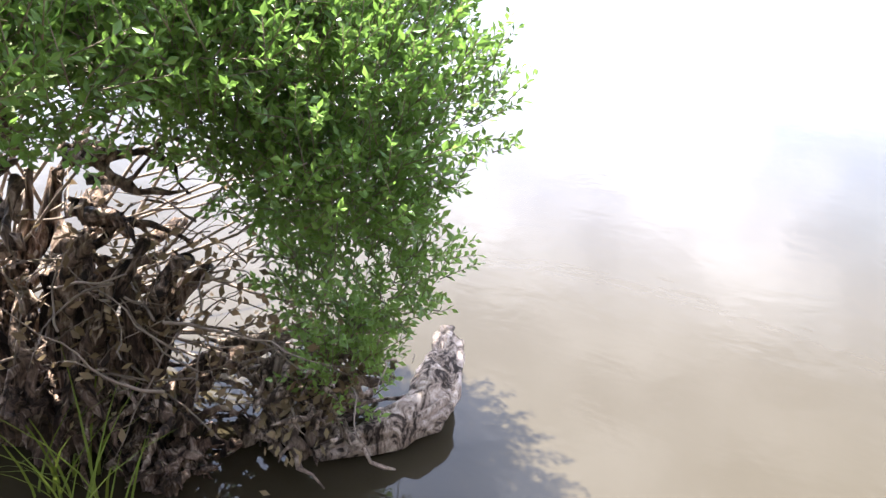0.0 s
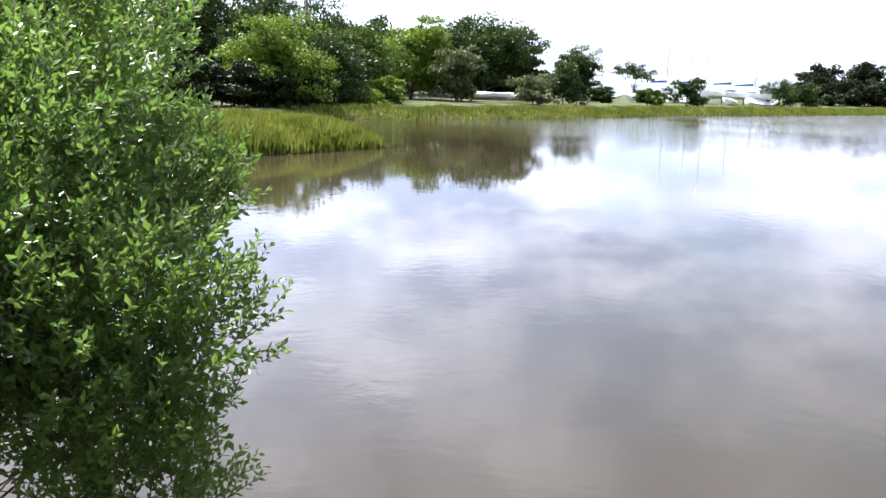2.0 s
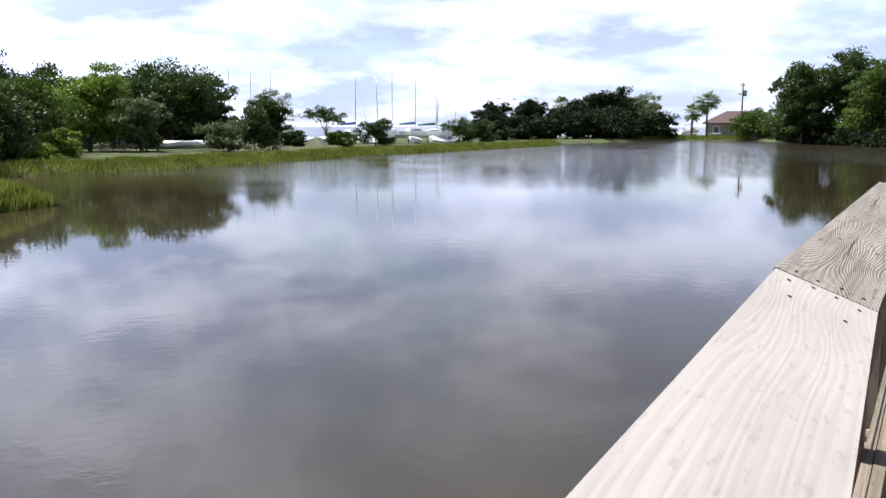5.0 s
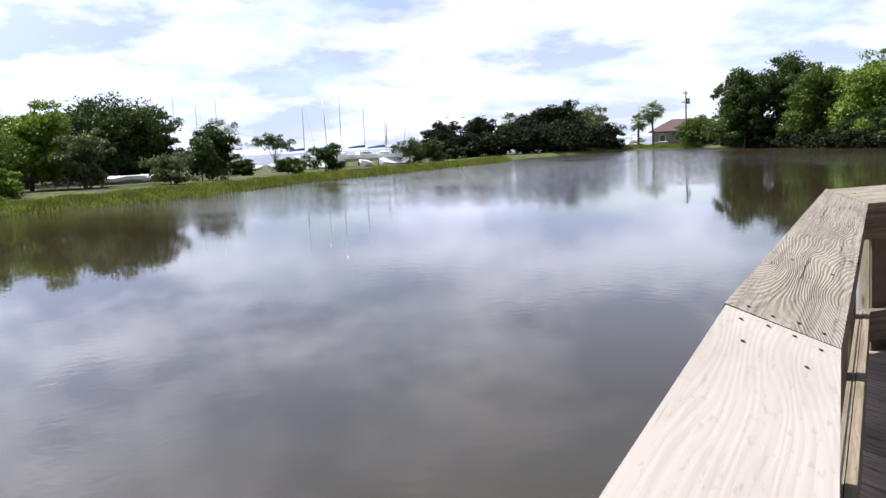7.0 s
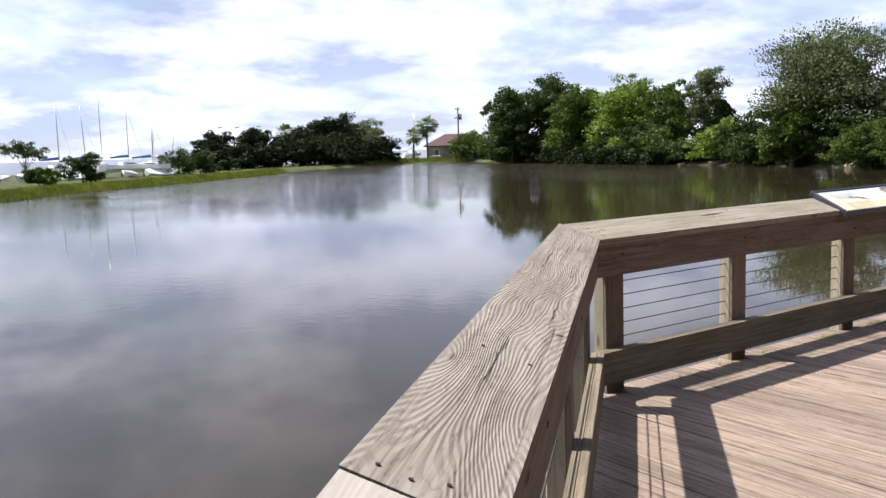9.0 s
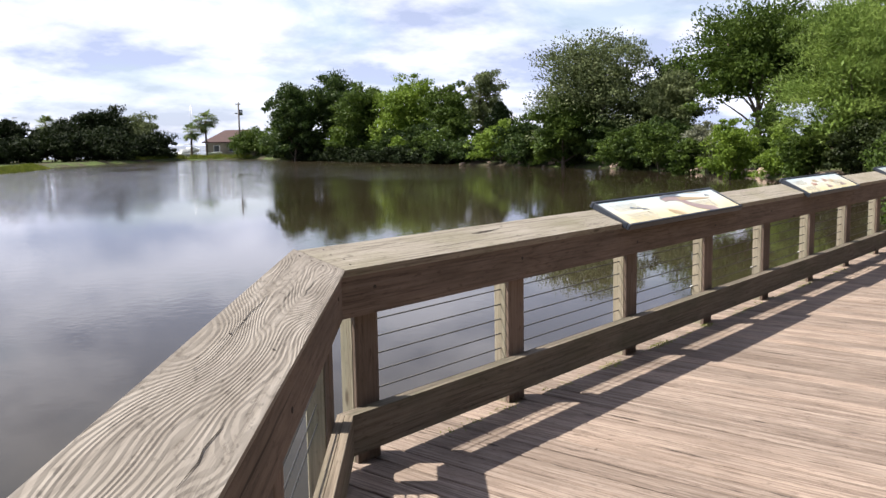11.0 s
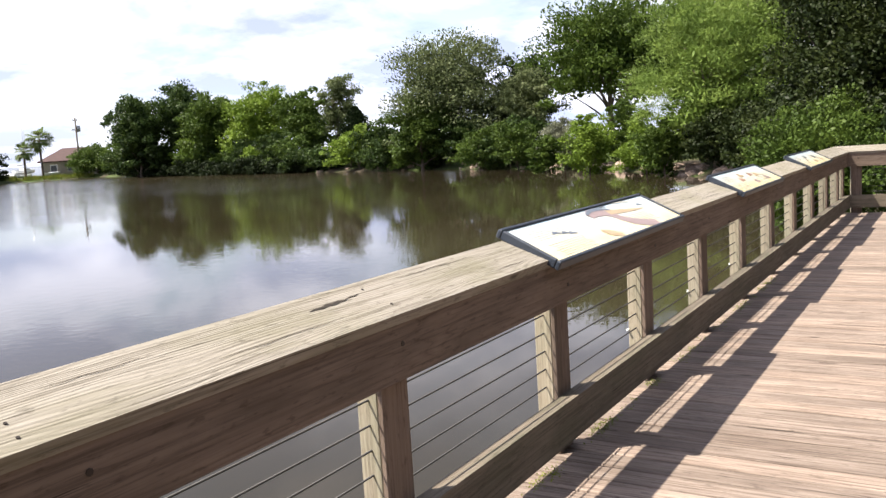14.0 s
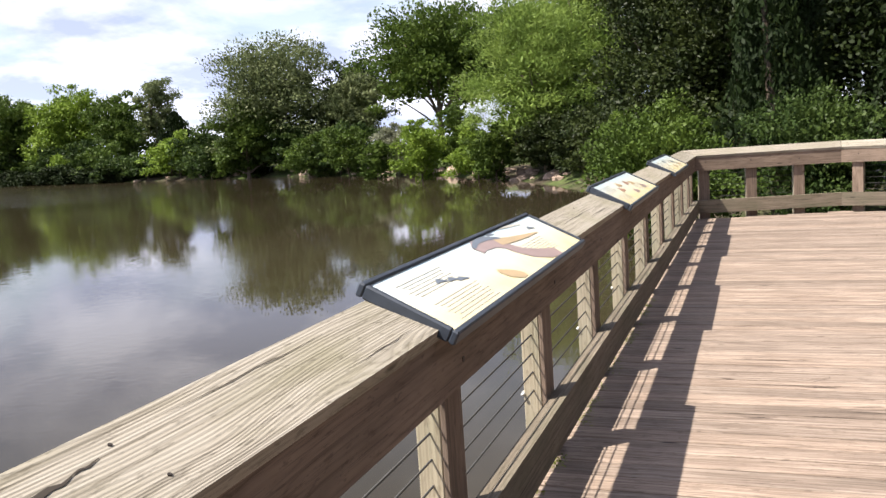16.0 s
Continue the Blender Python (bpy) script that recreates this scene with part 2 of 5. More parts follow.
M_CRACK = plain("split_shadow", (0.03, 0.022, 0.016), 0.95)
M_NAVY = plain("navy_frame", (0.028, 0.035, 0.048), 0.45, 0.0, 0.2, 20)
M_BARK = plain("bark", (0.10, 0.075, 0.055), 0.9, 0.0, 0.5, 14, 0.8)
M_PALEBARK = plain("pale_bark", (0.30, 0.27, 0.23), 0.9, 0.0, 0.35, 14, 0.6)
M_WHITE = plain("white_gelcoat", (0.75, 0.76, 0.77), 0.3, 0.0, 0.06, 3, 0.0)
M_BLUE = plain("blue_canvas", (0.03, 0.09, 0.30), 0.8)
M_TEAL = plain("teal_canvas", (0.03, 0.13, 0.18), 0.8)
M_ALU = plain("mast_alloy", (0.42, 0.43, 0.44), 0.4, 0.6, 0.1)
M_ROOF = plain("red_roof", (0.06, 0.028, 0.024), 0.7, 0.0, 0.25, 3)
M_CREAM = plain("cream_wall", (0.30, 0.27, 0.22), 0.8)
M_GLASSDARK = plain("dark_pane", (0.03, 0.035, 0.04), 0.1, 0.0, 0.1, 2, 0.0)
M_POLE = plain("creosote_pole", (0.09, 0.07, 0.055), 0.9, 0.0, 0.3, 12, 0.4)
M_GREYMETAL = plain("galvanised", (0.35, 0.36, 0.36), 0.5, 0.8, 0.15)
M_ROCK = plain("bank_rock", (0.30, 0.22, 0.17), 0.9, 0.0, 0.4, 5, 0.8)
M_TWIG = plain("dry_twig", (0.15, 0.11, 0.08), 0.9, 0.0, 0.35, 20, 0.3)
M_GLOVE = plain("white_fitting", (0.75, 0.75, 0.72), 0.5)


def driftwood_material(name, dark, mid, light):
    d = Mat(name, 0.9, spec=0.2)
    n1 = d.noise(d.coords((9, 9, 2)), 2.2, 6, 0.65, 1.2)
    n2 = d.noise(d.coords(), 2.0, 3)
    # crevice shade and sunlit ridges put into the colour, following the bump height
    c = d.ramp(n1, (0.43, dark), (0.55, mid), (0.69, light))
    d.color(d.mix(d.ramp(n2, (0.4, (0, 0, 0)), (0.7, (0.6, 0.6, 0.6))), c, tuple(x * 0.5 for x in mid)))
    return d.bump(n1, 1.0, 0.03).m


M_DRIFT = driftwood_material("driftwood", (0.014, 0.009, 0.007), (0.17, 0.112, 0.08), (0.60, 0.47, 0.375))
# paler copy of the driftwood, with sunlight put into its colour
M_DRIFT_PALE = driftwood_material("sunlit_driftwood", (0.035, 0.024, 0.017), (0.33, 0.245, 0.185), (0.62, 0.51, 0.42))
M_DEADLEAF = foliage("dead_leaf", (0.06, 0.04, 0.02), (0.16, 0.11, 0.06), (0.28, 0.21, 0.11))


def bleached_material():
    d = Mat("bleached_log", 0.85, spec=0.25)
    n1 = d.noise(d.coords((10, 10, 3)), 1.6, 6, 0.65, 1.4)
    d.color(d.ramp(n1, (0.43, (0.035, 0.024, 0.018)), (0.53, (0.34, 0.26, 0.205)), (0.66, (0.62, 0.52, 0.44))))
    return d.bump(n1, 1.0, 0.025).m


M_BLEACH = bleached_material()

LEAF_BUSH = foliage("bush_leaf", (0.05443, 0.1089, 0.0196), (0.1361, 0.234, 0.04355), (0.2722, 0.3919, 0.0871), 0.34, 0.44, 0.45)
LEAF_DARK = foliage("oak_leaf", (0.009677, 0.02098, 0.006451), (0.03064, 0.05323, 0.0129), (0.07659, 0.1129, 0.02581))
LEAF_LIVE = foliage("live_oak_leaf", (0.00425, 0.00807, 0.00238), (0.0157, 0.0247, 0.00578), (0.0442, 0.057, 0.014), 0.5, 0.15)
# oak_leaf at about a third of its tone: shade put into the colour
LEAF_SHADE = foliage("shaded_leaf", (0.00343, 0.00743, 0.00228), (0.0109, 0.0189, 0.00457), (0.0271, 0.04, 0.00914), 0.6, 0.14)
LEAF_MID = foliage("hackberry_leaf", (0.01928, 0.0358, 0.00661), (0.05233, 0.08537, 0.01432), (0.09918, 0.1432, 0.02479))
LEAF_LIGHT = foliage("tallow_leaf", (0.0468, 0.0819, 0.01092), (0.1209, 0.1833, 0.0234), (0.2028, 0.2808, 0.039))
LEAF_OLIVE = foliage("olive_leaf", (0.03825, 0.05355, 0.01913), (0.0918, 0.1148, 0.0459), (0.176, 0.1989, 0.0918))
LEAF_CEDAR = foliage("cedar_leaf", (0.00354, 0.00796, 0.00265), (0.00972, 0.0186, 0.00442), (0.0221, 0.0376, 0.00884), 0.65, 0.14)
LEAF_PINE = foliage("pine_needles", (0.0486, 0.0891, 0.0162), (0.138, 0.203, 0.0389), (0.227, 0.3, 0.0689))
LEAF_PALM = foliage("palm_frond", (0.05, 0.085, 0.03), (0.11, 0.16, 0.05), (0.20, 0.22, 0.08))
LEAF_GREY = foliage("grey_shrub", (0.10, 0.11, 0.07), (0.19, 0.20, 0.13), (0.28, 0.28, 0.19))
LEAF_GRASS = foliage("marsh_grass", (0.06, 0.08, 0.014), (0.15, 0.185, 0.03), (0.27, 0.28, 0.055))


def ground_material():
    g = Mat("bank_soil", 0.95, spec=0.15)
    v = g.coords()
    n1, n2 = g.noise(v, 0.35, 6, 0.6), g.noise(v, 4.0, 5, 0.6)
    grass = g.ramp(n2, (0.3, (0.035, 0.06, 0.015)), (0.7, (0.10, 0.13, 0.04)))
    soil = g.ramp(n2, (0.3, (0.03, 0.024, 0.016)), (0.7, (0.075, 0.06, 0.042)))
    g.color(g.mix(g.ramp(n1, (0.42, (0, 0, 0)), (0.58, (1, 1, 1))), grass, soil))
    return g.bump(n2, 0.6, 0.05).m


def water_material():
    w = Mat("pond_water", 0.015, spec=0.5)
    v = w.coords()
    murk = w.noise(v, 0.12, 3)
    w.color(w.ramp(murk, (0.35, (0.027, 0.0215, 0.012)), (0.65, (0.037, 0.030, 0.018))))
    w.p.inputs["IOR"].default_value = 1.333
    swell = w.noise(w.coords((1.0, 0.7, 1.0)), 1.1, 3, 0.5, 0.3)
    chop = w.noise(w.coords((1.0, 0.8, 1.0)), 6.0, 2, 0.5, 0.5)
    calm = w.ramp(w.noise(v, 0.07, 3), (0.36, (0.05, 0.05, 0.05)), (0.54, (1.0, 1.0, 1.0)))
    where = w.n.new("ShaderNodeSeparateXYZ")
    w.l.new(v, where.inputs[0])
    open_water = w.n.new("ShaderNodeMapRange")
    open_water.inputs["From Min"].default_value, open_water.inputs["From Max"].default_value = 24.0, 72.0
    open_water.inputs["To Min"].default_value, open_water.inputs["To Max"].default_value = 0.14, 4.5
    w.l.new(where.outputs["Y"], open_water.inputs["Value"])
    rip = w.mix(1.0, w.mix(1.0, chop, calm, "MULTIPLY"), open_water.outputs[0], "MULTIPLY")
    breeze = w.noise(w.coords((1.3, 3.4, 1.0)), 1.5, 3, 0.6, 0.4)
    gust = w.ramp(w.noise(v, 0.045, 2), (0.40, (0.0, 0.0, 0.0)), (0.58, (1.0, 1.0, 1.0)))
    rip = w.mix(1.0, rip, w.mix(1.0, w.mix(1.0, breeze, gust, "MULTIPLY"), open_water.outputs[0], "MULTIPLY"), "ADD")
    h = w.mix(1.0, w.mix(0.06, (0.0, 0.0, 0.0), swell), rip, "ADD")
    ruffled = w.n.new("ShaderNodeMapRange")
    ruffled.inputs["From Min"].default_value, ruffled.inputs["From Max"].default_value = 30.0, 85.0
    ruffled.inputs["To Min"].default_value, ruffled.inputs["To Max"].default_value = 0.012, 0.13
    w.l.new(where.outputs["Y"], ruffled.inputs["Value"])
    w.l.new(ruffled.outputs[0], w.p.inputs["Roughness"])
    return w.bump(h, 0.34, 0.035).m


M_GROUND, M_WATER = ground_material(), water_material()


# ---- mesh helpers ----
def mesh(name, verts, faces, material, smooth=False):
    me = bpy.data.meshes.new(name)
    me.from_pydata(verts, [], faces)
    me.materials.append(material)
    if smooth:
        me.polygons.foreach_set("use_smooth", [True] * len(me.polygons))
    me.update()
    return me


def part(name, data, parent, label="", m=None):
    """data (a mesh) as one object under parent; m is its pose in the parent's frame."""
    ob = new(name, data)
    ob.parent = parent
    if m is not None:
        ob.matrix_basis = m
    if label:
        ob["label"] = label
    return ob


def root(name, m=None):
    ob = new(name)
    ob.empty_display_size = 0.2
    if m is not None:
        ob.matrix_basis = m
    return ob


def box_mesh(name, lx, ly, lz, material, bevel=0.004):
    bm = bmesh.new()
    bmesh.ops.create_cube(bm, size=1.0)
    bmesh.ops.scale(bm, vec=(lx, ly, lz), verts=bm.verts)
    if bevel:
        bmesh.ops.bevel(bm, geom=bm.edges[:], offset=bevel, segments=1, affect="EDGES")
    me = bpy.data.meshes.new(name)
    bm.to_mesh(me)
    bm.free()
    me.materials.append(material)
    return me


def prism(name, section, x0, x1, material, skew0=0.0, skew1=0.0, cut=1):
    """A straight member along x with the (y, z) section; each end is cut at y * skew."""
    n, verts, faces = len(section), [], []
    for i in range(cut + 1):
        k = i / cut
        for y, z in section:
            a, b = x0 + y * skew0, x1 + y * skew1
            verts.append((a + (b - a) * k, y, z))
    for i in range(cut):
        for j in range(n):
            p, q = i * n + j, i * n + (j + 1) % n
            faces.append((p, q, q + n, p + n))
    faces.append(tuple(range(n - 1, -1, -1)))
    faces.append(tuple(range(cut * n, cut * n + n)))
    me = mesh(name, verts, faces, material)
    bm = bmesh.new()
    bm.from_mesh(me)
    bmesh.ops.recalc_face_normals(bm, faces=bm.faces)
    bm.to_mesh(me)
    bm.free()
    return me


def tubes(name, paths, material, sides=6, smooth=True):
    """One mesh of tapered tubes; each path is a list of (point, radius)."""
    verts, faces = [], []
    for path in paths:
        base = len(verts)
        for i, (p, r) in enumerate(path):
            a = path[max(i - 1, 0)][0]
            b = path[min(i + 1, len(path) - 1)][0]
            d = (Vector(b) - Vector(a))
            d = d.normalized() if d.length > 1e-6 else Vector((0, 0, 1))
            u = d.cross(Vector((0.31, 0.17, 0.93)))
            u = u.normalized() if u.length > 1e-4 else Vector((1, 0, 0))
            v = d.cross(u)
            for k in range(sides):
                w = 2 * math.pi * k / sides
                q = Vector(p) + (u * math.cos(w) + v * math.sin(w)) * r
                verts.append(tuple(q))
        for i in range(len(path) - 1):
            for k in range(sides):
                k2 = (k + 1) % sides
                faces.append((base + i * sides + k, base + i * sides + k2, base + (i + 1) * sides + k2, base + (i + 1) * sides + k))
        faces.append(tuple(base + k for k in range(sides - 1, -1, -1)))
        faces.append(tuple(base + (len(path) - 1) * sides + k for k in range(sides)))
    return mesh(name, verts, faces, material, smooth)


def wander(start, way, length, steps, r0, r1, jitter, rng, droop=0.0):
    p, d, out = Vector(start), Vector(way).normalized(), []
    for i in range(steps + 1):
        k = i / steps
        out.append((tuple(p), r0 + (r1 - r0) * k))
        d = (d + Vector((rng.uniform(-1, 1), rng.uniform(-1, 1), rng.uniform(-1, 1))) * jitter + Vector((0, 0, -droop))).normalized()
        p = p + d * (length / steps)
    return out


def leaf_cloud(name, centres, size, material, rng, up=0.3, slim=0.5, out_from=None, faces=None):
    """One mesh of pointed leaves at the centres; faces are the ways their upper sides look."""
    n = len(centres)
    c = np.asarray(centres)
    d = rng.normal(size=(n, 3))
    if out_from is not None:
        o = c - out_from
        d += 1.2 * o / (np.linalg.norm(o, axis=1, keepdims=True) + 1e-6)
    d[:, 2] += up
    d /= np.linalg.norm(d, axis=1, keepdims=True)
    s = np.cross(d, rng.normal(size=(n, 3)) if faces is None else faces + rng.normal(size=(n, 3)) * 0.34)
    s /= np.linalg.norm(s, axis=1, keepdims=True) + 1e-9
    ln = size * rng.uniform(0.6, 1.35, (n, 1))
    w = ln * slim * 0.5
    v = np.stack([c - d * ln * 0.5, c - s * w, c + d * ln * 0.5, c + s * w], 1).reshape(-1, 3)
    me = bpy.data.meshes.new(name)
    me.vertices.add(4 * n)
    me.vertices.foreach_set("co", v.ravel())
    me.loops.add(4 * n)
    me.loops.foreach_set("vertex_index", np.arange(4 * n, dtype=np.int32))
    me.polygons.add(n)
    me.polygons.foreach_set("loop_start", np.arange(0, 4 * n, 4, dtype=np.int32))
    me.materials.append(material)
    me.update(calc_edges=True)
    return me


# ---- ground and water ----
WATER_Z = -0.9
POND = [(-7.6, -9.0), (-8.4, -2.5), (-9.4, 2.0), (-9.8, 10.0), (-10.6, 17.6), (-8.6, 20.4), (-7.2, 22.6), (-8.0, 24.6), (-12.5, 28.5), (-11.8, 36.5), (-8.4, 40.4), (-4.5, 43.7), (-1.5, 46.4), (5.0, 53.6), (12.4, 62.0), (25.0, 73.6), (37.5, 85.6), (46.5, 98.0), (58.0, 107.5), (71.4, 113.0), (79.0, 119.0), (86.0, 112.0),
        (79.0, 96.0), (76.0, 80.0), (70.0, 61.0), (66.0, 53.0), (60.0, 34.0), (51.5, 19.0), (42.0, 11.0),
        (36.0, 7.2), (28.0, 3.0), (20.0, 1.0), (16.0, -4.0), (13.0, -9.0)]


def pond_distance(x, y):
    """Metres from the shoreline, positive on land (numpy arrays)."""
    inside, best = np.zeros(x.shape, bool), np.full(x.shape, 1e9)
    for (ax, ay), (bx, by) in zip(POND, POND[1:] + POND[:1]):
        ex, ey = bx - ax, by - ay
        k = np.clip(((x - ax) * ex + (y - ay) * ey) / (ex * ex + ey * ey), 0, 1)
        best = np.minimum(best, np.hypot(x - ax - k * ex, y - ay - k * ey))
        if ay != by:
            inside ^= ((ay > y) != (by > y)) & (x < ax + (y - ay) / (by - ay) * ex)
    return np.where(inside, -best, best)


def ground_height(x, y):
    d = pond_distance(x, y)
    rise = np.clip((x - 40) / 12, 0, 1) * np.clip((60 - y) / 30, 0, 1)
    z = np.where(d > 0, WATER_Z + np.minimum(d * 0.35, 0.42) + rise * np.clip((d - 1) / 6, 0, 1) * 1.3, WATER_Z + np.maximum(d * 0.25, -1.4))
    z = z + 0.05 * np.sin(x * 1.3 + y * 0.7) * np.sin(y * 0.9 - x * 0.4)
    sea = np.maximum(np.maximum((y - 138) / 12, (x - 118) / 12), 0)
    return z - np.minimum(sea, 1.5) * 1.6


def build_ground():
    fx = np.concatenate([[-3000, -1200, -500, -200, -90], np.arange(-45, 125, 1.25), [135, 180, 400, 1200, 3000]])
    fy = np.concatenate([[-3000, -1200, -500, -200, -80], np.arange(-35, 152, 1.25), [170, 400, 1200, 3000]])
    gx, gy = np.meshgrid(fx, fy)
    gz = ground_height(gx, gy)
    v = np.stack([gx, gy, gz], -1).reshape(-1, 3)
    nx, ny = len(fx), len(fy)
    i = (np.arange(ny - 1)[:, None] * nx + np.arange(nx - 1)[None]).ravel()
    f = np.stack([i, i + 1, i + 1 + nx, i + nx], 1)
    ob = new("ground", mesh("ground", v.tolist(), f.tolist(), M_GROUND, True))
    tagged(ob, "grassy soil bank around the pond", "ground", kind="structure")
    w = new("water", mesh("water", [(-3000, -3000, WATER_Z), (3000, -3000, WATER_Z), (3000, 3000, WATER_Z), (-3000, 3000, WATER_Z)], [(0, 1, 2, 3)], M_WATER))
    tagged(w, "murky brown pond water with faint ripples", "water", kind="structure")


build_ground()


def ground_z(x, y):
    return float(ground_height(np.array([x], float), np.array([y], float))[0])


# ---- railings ----
CAP_H = 0.91
BAY, POST_W, POST_D = 1.355, 0.142, 0.080
CAP_SLOPE = 0.376
CAP_SECTION = [(-0.006, CAP_H - 0.004), (0.207, CAP_H + 0.076), (0.220, CAP_H + 0.041), (0.007, CAP_H - 0.039)]
SKIRT_SECTION = [(0.012, CAP_H - 0.038), (0.05, CAP_H - 0.024), (0.05, 0.69), (0.012, 0.69)]
LOWER_SECTION = [(-0.022, 0.266), (0.014, 0.268), (0.014, 0.082), (-0.022, 0.082)]
BACKING_SECTION = [(0.018, 0.264), (0.05, 0.265), (0.05, 0.082), (0.018, 0.082)]


def railing(start, way, length, skew0, skew1, cap_cuts, post_xs, label, cap=None, wide=0.0):
    """A run of deck railing: sloped cap, skirt board, posts, lower rail and five cables."""
    a = math.atan2(way[1], way[0])
    run = root("railing", pose(start[0], start[1], 0, 0, 0, math.degrees(a)))
    tagged(run, label, "railing", "deck railings")
    cuts = [0.0, *cap_cuts, length]
    section = [(y + (wide if y > 0.1 else 0), z + (wide * CAP_SLOPE if y > 0.1 else 0)) for y, z in CAP_SECTION]
    for i, (x0, x1) in enumerate(zip(cuts, cuts[1:])):
        part("cap_board", prism("cap_board", section, x0 + 0.002, x1 - 0.002, cap or M_CAP_LONG,
                                skew0 if i == 0 else 0, skew1 if x1 == length else 0, 6), run, "pale weathered sloping cap board")
        for sx in (x0 + 0.06, x1 - 0.06):
            for y in (0.03, 0.08, 0.13, 0.18):
                part("screw", SCREW, run, m=pose(sx + 0.02 * math.sin(y * 90 + sx), y, CAP_H + y * CAP_SLOPE, 20.6, 0, 0))
    for x in post_xs[1::1]:
        for y in (0.05, 0.16):
            part("screw", SCREW, run, m=pose(x + 0.013 * math.sin(x * 9 + y * 50), y, CAP_H + y * CAP_SLOPE, 20.6, 0, 0))
    part("skirt_board", prism("skirt_board", SKIRT_SECTION, 0, length, M_SKIRT, skew0, skew1, 4), run, "brown board under the cap")
    part("lower_rail", prism("lower_rail", LOWER_SECTION, 0, length, M_LOWER, skew0, skew1, 4), run, "greenish lower rail")
    part("backing_rail", prism("backing_rail", BACKING_SECTION, 0, length, M_LOWER, skew0, skew1, 4), run, "pale rail behind the lower rail")
    for x in post_xs:
        part("post", POST, run, "treated timber post", pose(x, 0.073 + POST_D / 2, -0.45, 0, -90, 0))
        part("bolt", BOLT, run, m=pose(x + 0.02 * math.sin(x * 7), 0.0112, 0.785 + 0.025 * math.sin(x * 11), 90, 0, 0))
        part("facing_board", FACING, run, "brown board over the post's stained and shaded deck side", pose(x, 0.0615, 0.345, 0, -90, 0))
    for k in range(5):
        z = 0.305 + 0.082 * k
        part("cable", tubes("cable", [[((min(post_xs) - 0.02, 0.108, z), 0.0036), ((max(post_xs) + 0.02, 0.108, z), 0.0036)]], M_STEEL, 6), run)
    return run


def disc_mesh(name, r, h, material, sides=8):
    v = [(r * math.cos(6.2832 * k / sides), r * math.sin(6.2832 * k / sides), z) for z in (-h, h) for k in range(sides)]
    f = [(k, (k + 1) % sides, sides + (k + 1) % sides, sides + k) for k in range(sides)] + [tuple(range(sides, 2 * sides)), tuple(range(sides - 1, -1, -1))]
    return mesh(name, v, f, material)


SCREW = disc_mesh("screw", 0.0042, 0.001, M_NAIL)
BOLT = disc_mesh("bolt", 0.009, 0.002, M_NAIL)
# board added over each post front, its brown holding stain and shade
FACING = box_mesh("facing_board", 0.69, 0.02, 0.146, M_SKIRT, 0.003)
POST = box_mesh("post", 2.30, POST_D, POST_W, M_POST, 0.004)
TURN = math.radians(41.8)
DIR1 = (math.cos(TURN), math.sin(TURN))
LEN1 = 5.38
START1 = (-DIR1[0] * LEN1, -DIR1[1] * LEN1)
T1, T2, T3 = math.tan(TURN / 2), math.tan(math.radians(75) / 2), math.tan(math.radians(34) / 2)
FAR = 13.2
CORNER3 = (FAR + 0.26 * 2.0, -0.966 * 2.0)
A4 = math.radians(-109)
JOINT = 3.72
WAY0 = (math.cos(math.radians(43.9)), math.sin(math.radians(43.9)))
START0 = (-DIR1[0] * JOINT - WAY0[0] * 1.66, -DIR1[1] * JOINT - WAY0[1] * 1.66)
rail_a = railing((-DIR1[0] * JOINT, -DIR1[1] * JOINT), DIR1, JOINT, 0, T1, [], [JOINT - 0.16 - BAY * k for k in range(3)], "weathered timber railing with sloping cap and steel cables", M_CAP, 0.016)
railing(START0, WAY0, 1.657, 0, 0.02, [], [0.2, 1.4], "bleached pale end run of the timber railing", M_CAP_PALE, 0.012)
rail_b = railing((0, 0), (1, 0), FAR, -T1, T2, [3.4, 6.8, 9.8], [0.177, 1.34] + [0.177 + 1.246 * k for k in range(2, 10)] + [FAR - 0.7, FAR - 0.1], "long weathered timber railing carrying the display signs")
rail_c = railing((FAR, 0), (0.26, -0.966), 2.0, -T2, T3, [], [0.12, 0.78, 1.44], "short weathered timber railing at the deck's end")
rail_d = railing(CORNER3, (math.cos(A4), math.sin(A4)), 5.5, -T3, 0, [2.8], [0.2 + 0.85 * k for k in range(7)], "weathered timber railing along the wooded side")
for k, x in enumerate((3.91, 5.16, 6.41)):
    part("cable_end", tubes("cable_end", [[((x - 0.085, 0.155, 0.29), 0.007), ((x - 0.045, 0.155, 0.292), 0.006)]], M_GLOVE, 6), rail_b, "white cable end fitting")


def gouge(parent, pts, width):
    """A long dark split in the sloping cap."""
    v, f = [], []
    for i, (x, y) in enumerate(pts):
        w = width * math.sin(math.pi * (i + 0.4) / (len(pts) - 0.2))
        for s in (-1, 1):
            v.append((x, y + s * w, CAP_H + (y + s * w) * CAP_SLOPE + 0.0002))
    for i in range(len(pts) - 1):
        f.append((2 * i, 2 * i + 2, 2 * i + 3, 2 * i + 1))
    part("split", mesh("split", v, f, M_CRACK), parent, "dark split in the wood")


gouge(rail_b, [(1.05, 0.131), (1.08, 0.133), (1.11, 0.131), (1.14, 0.136), (1.17, 0.133), (1.20, 0.137), (1.22, 0.133), (1.245, 0.139)], 0.0062)
gouge(rail_b, [(1.24, 0.139), (1.265, 0.143), (1.28, 0.140), (1.31, 0.146)], 0.0025)
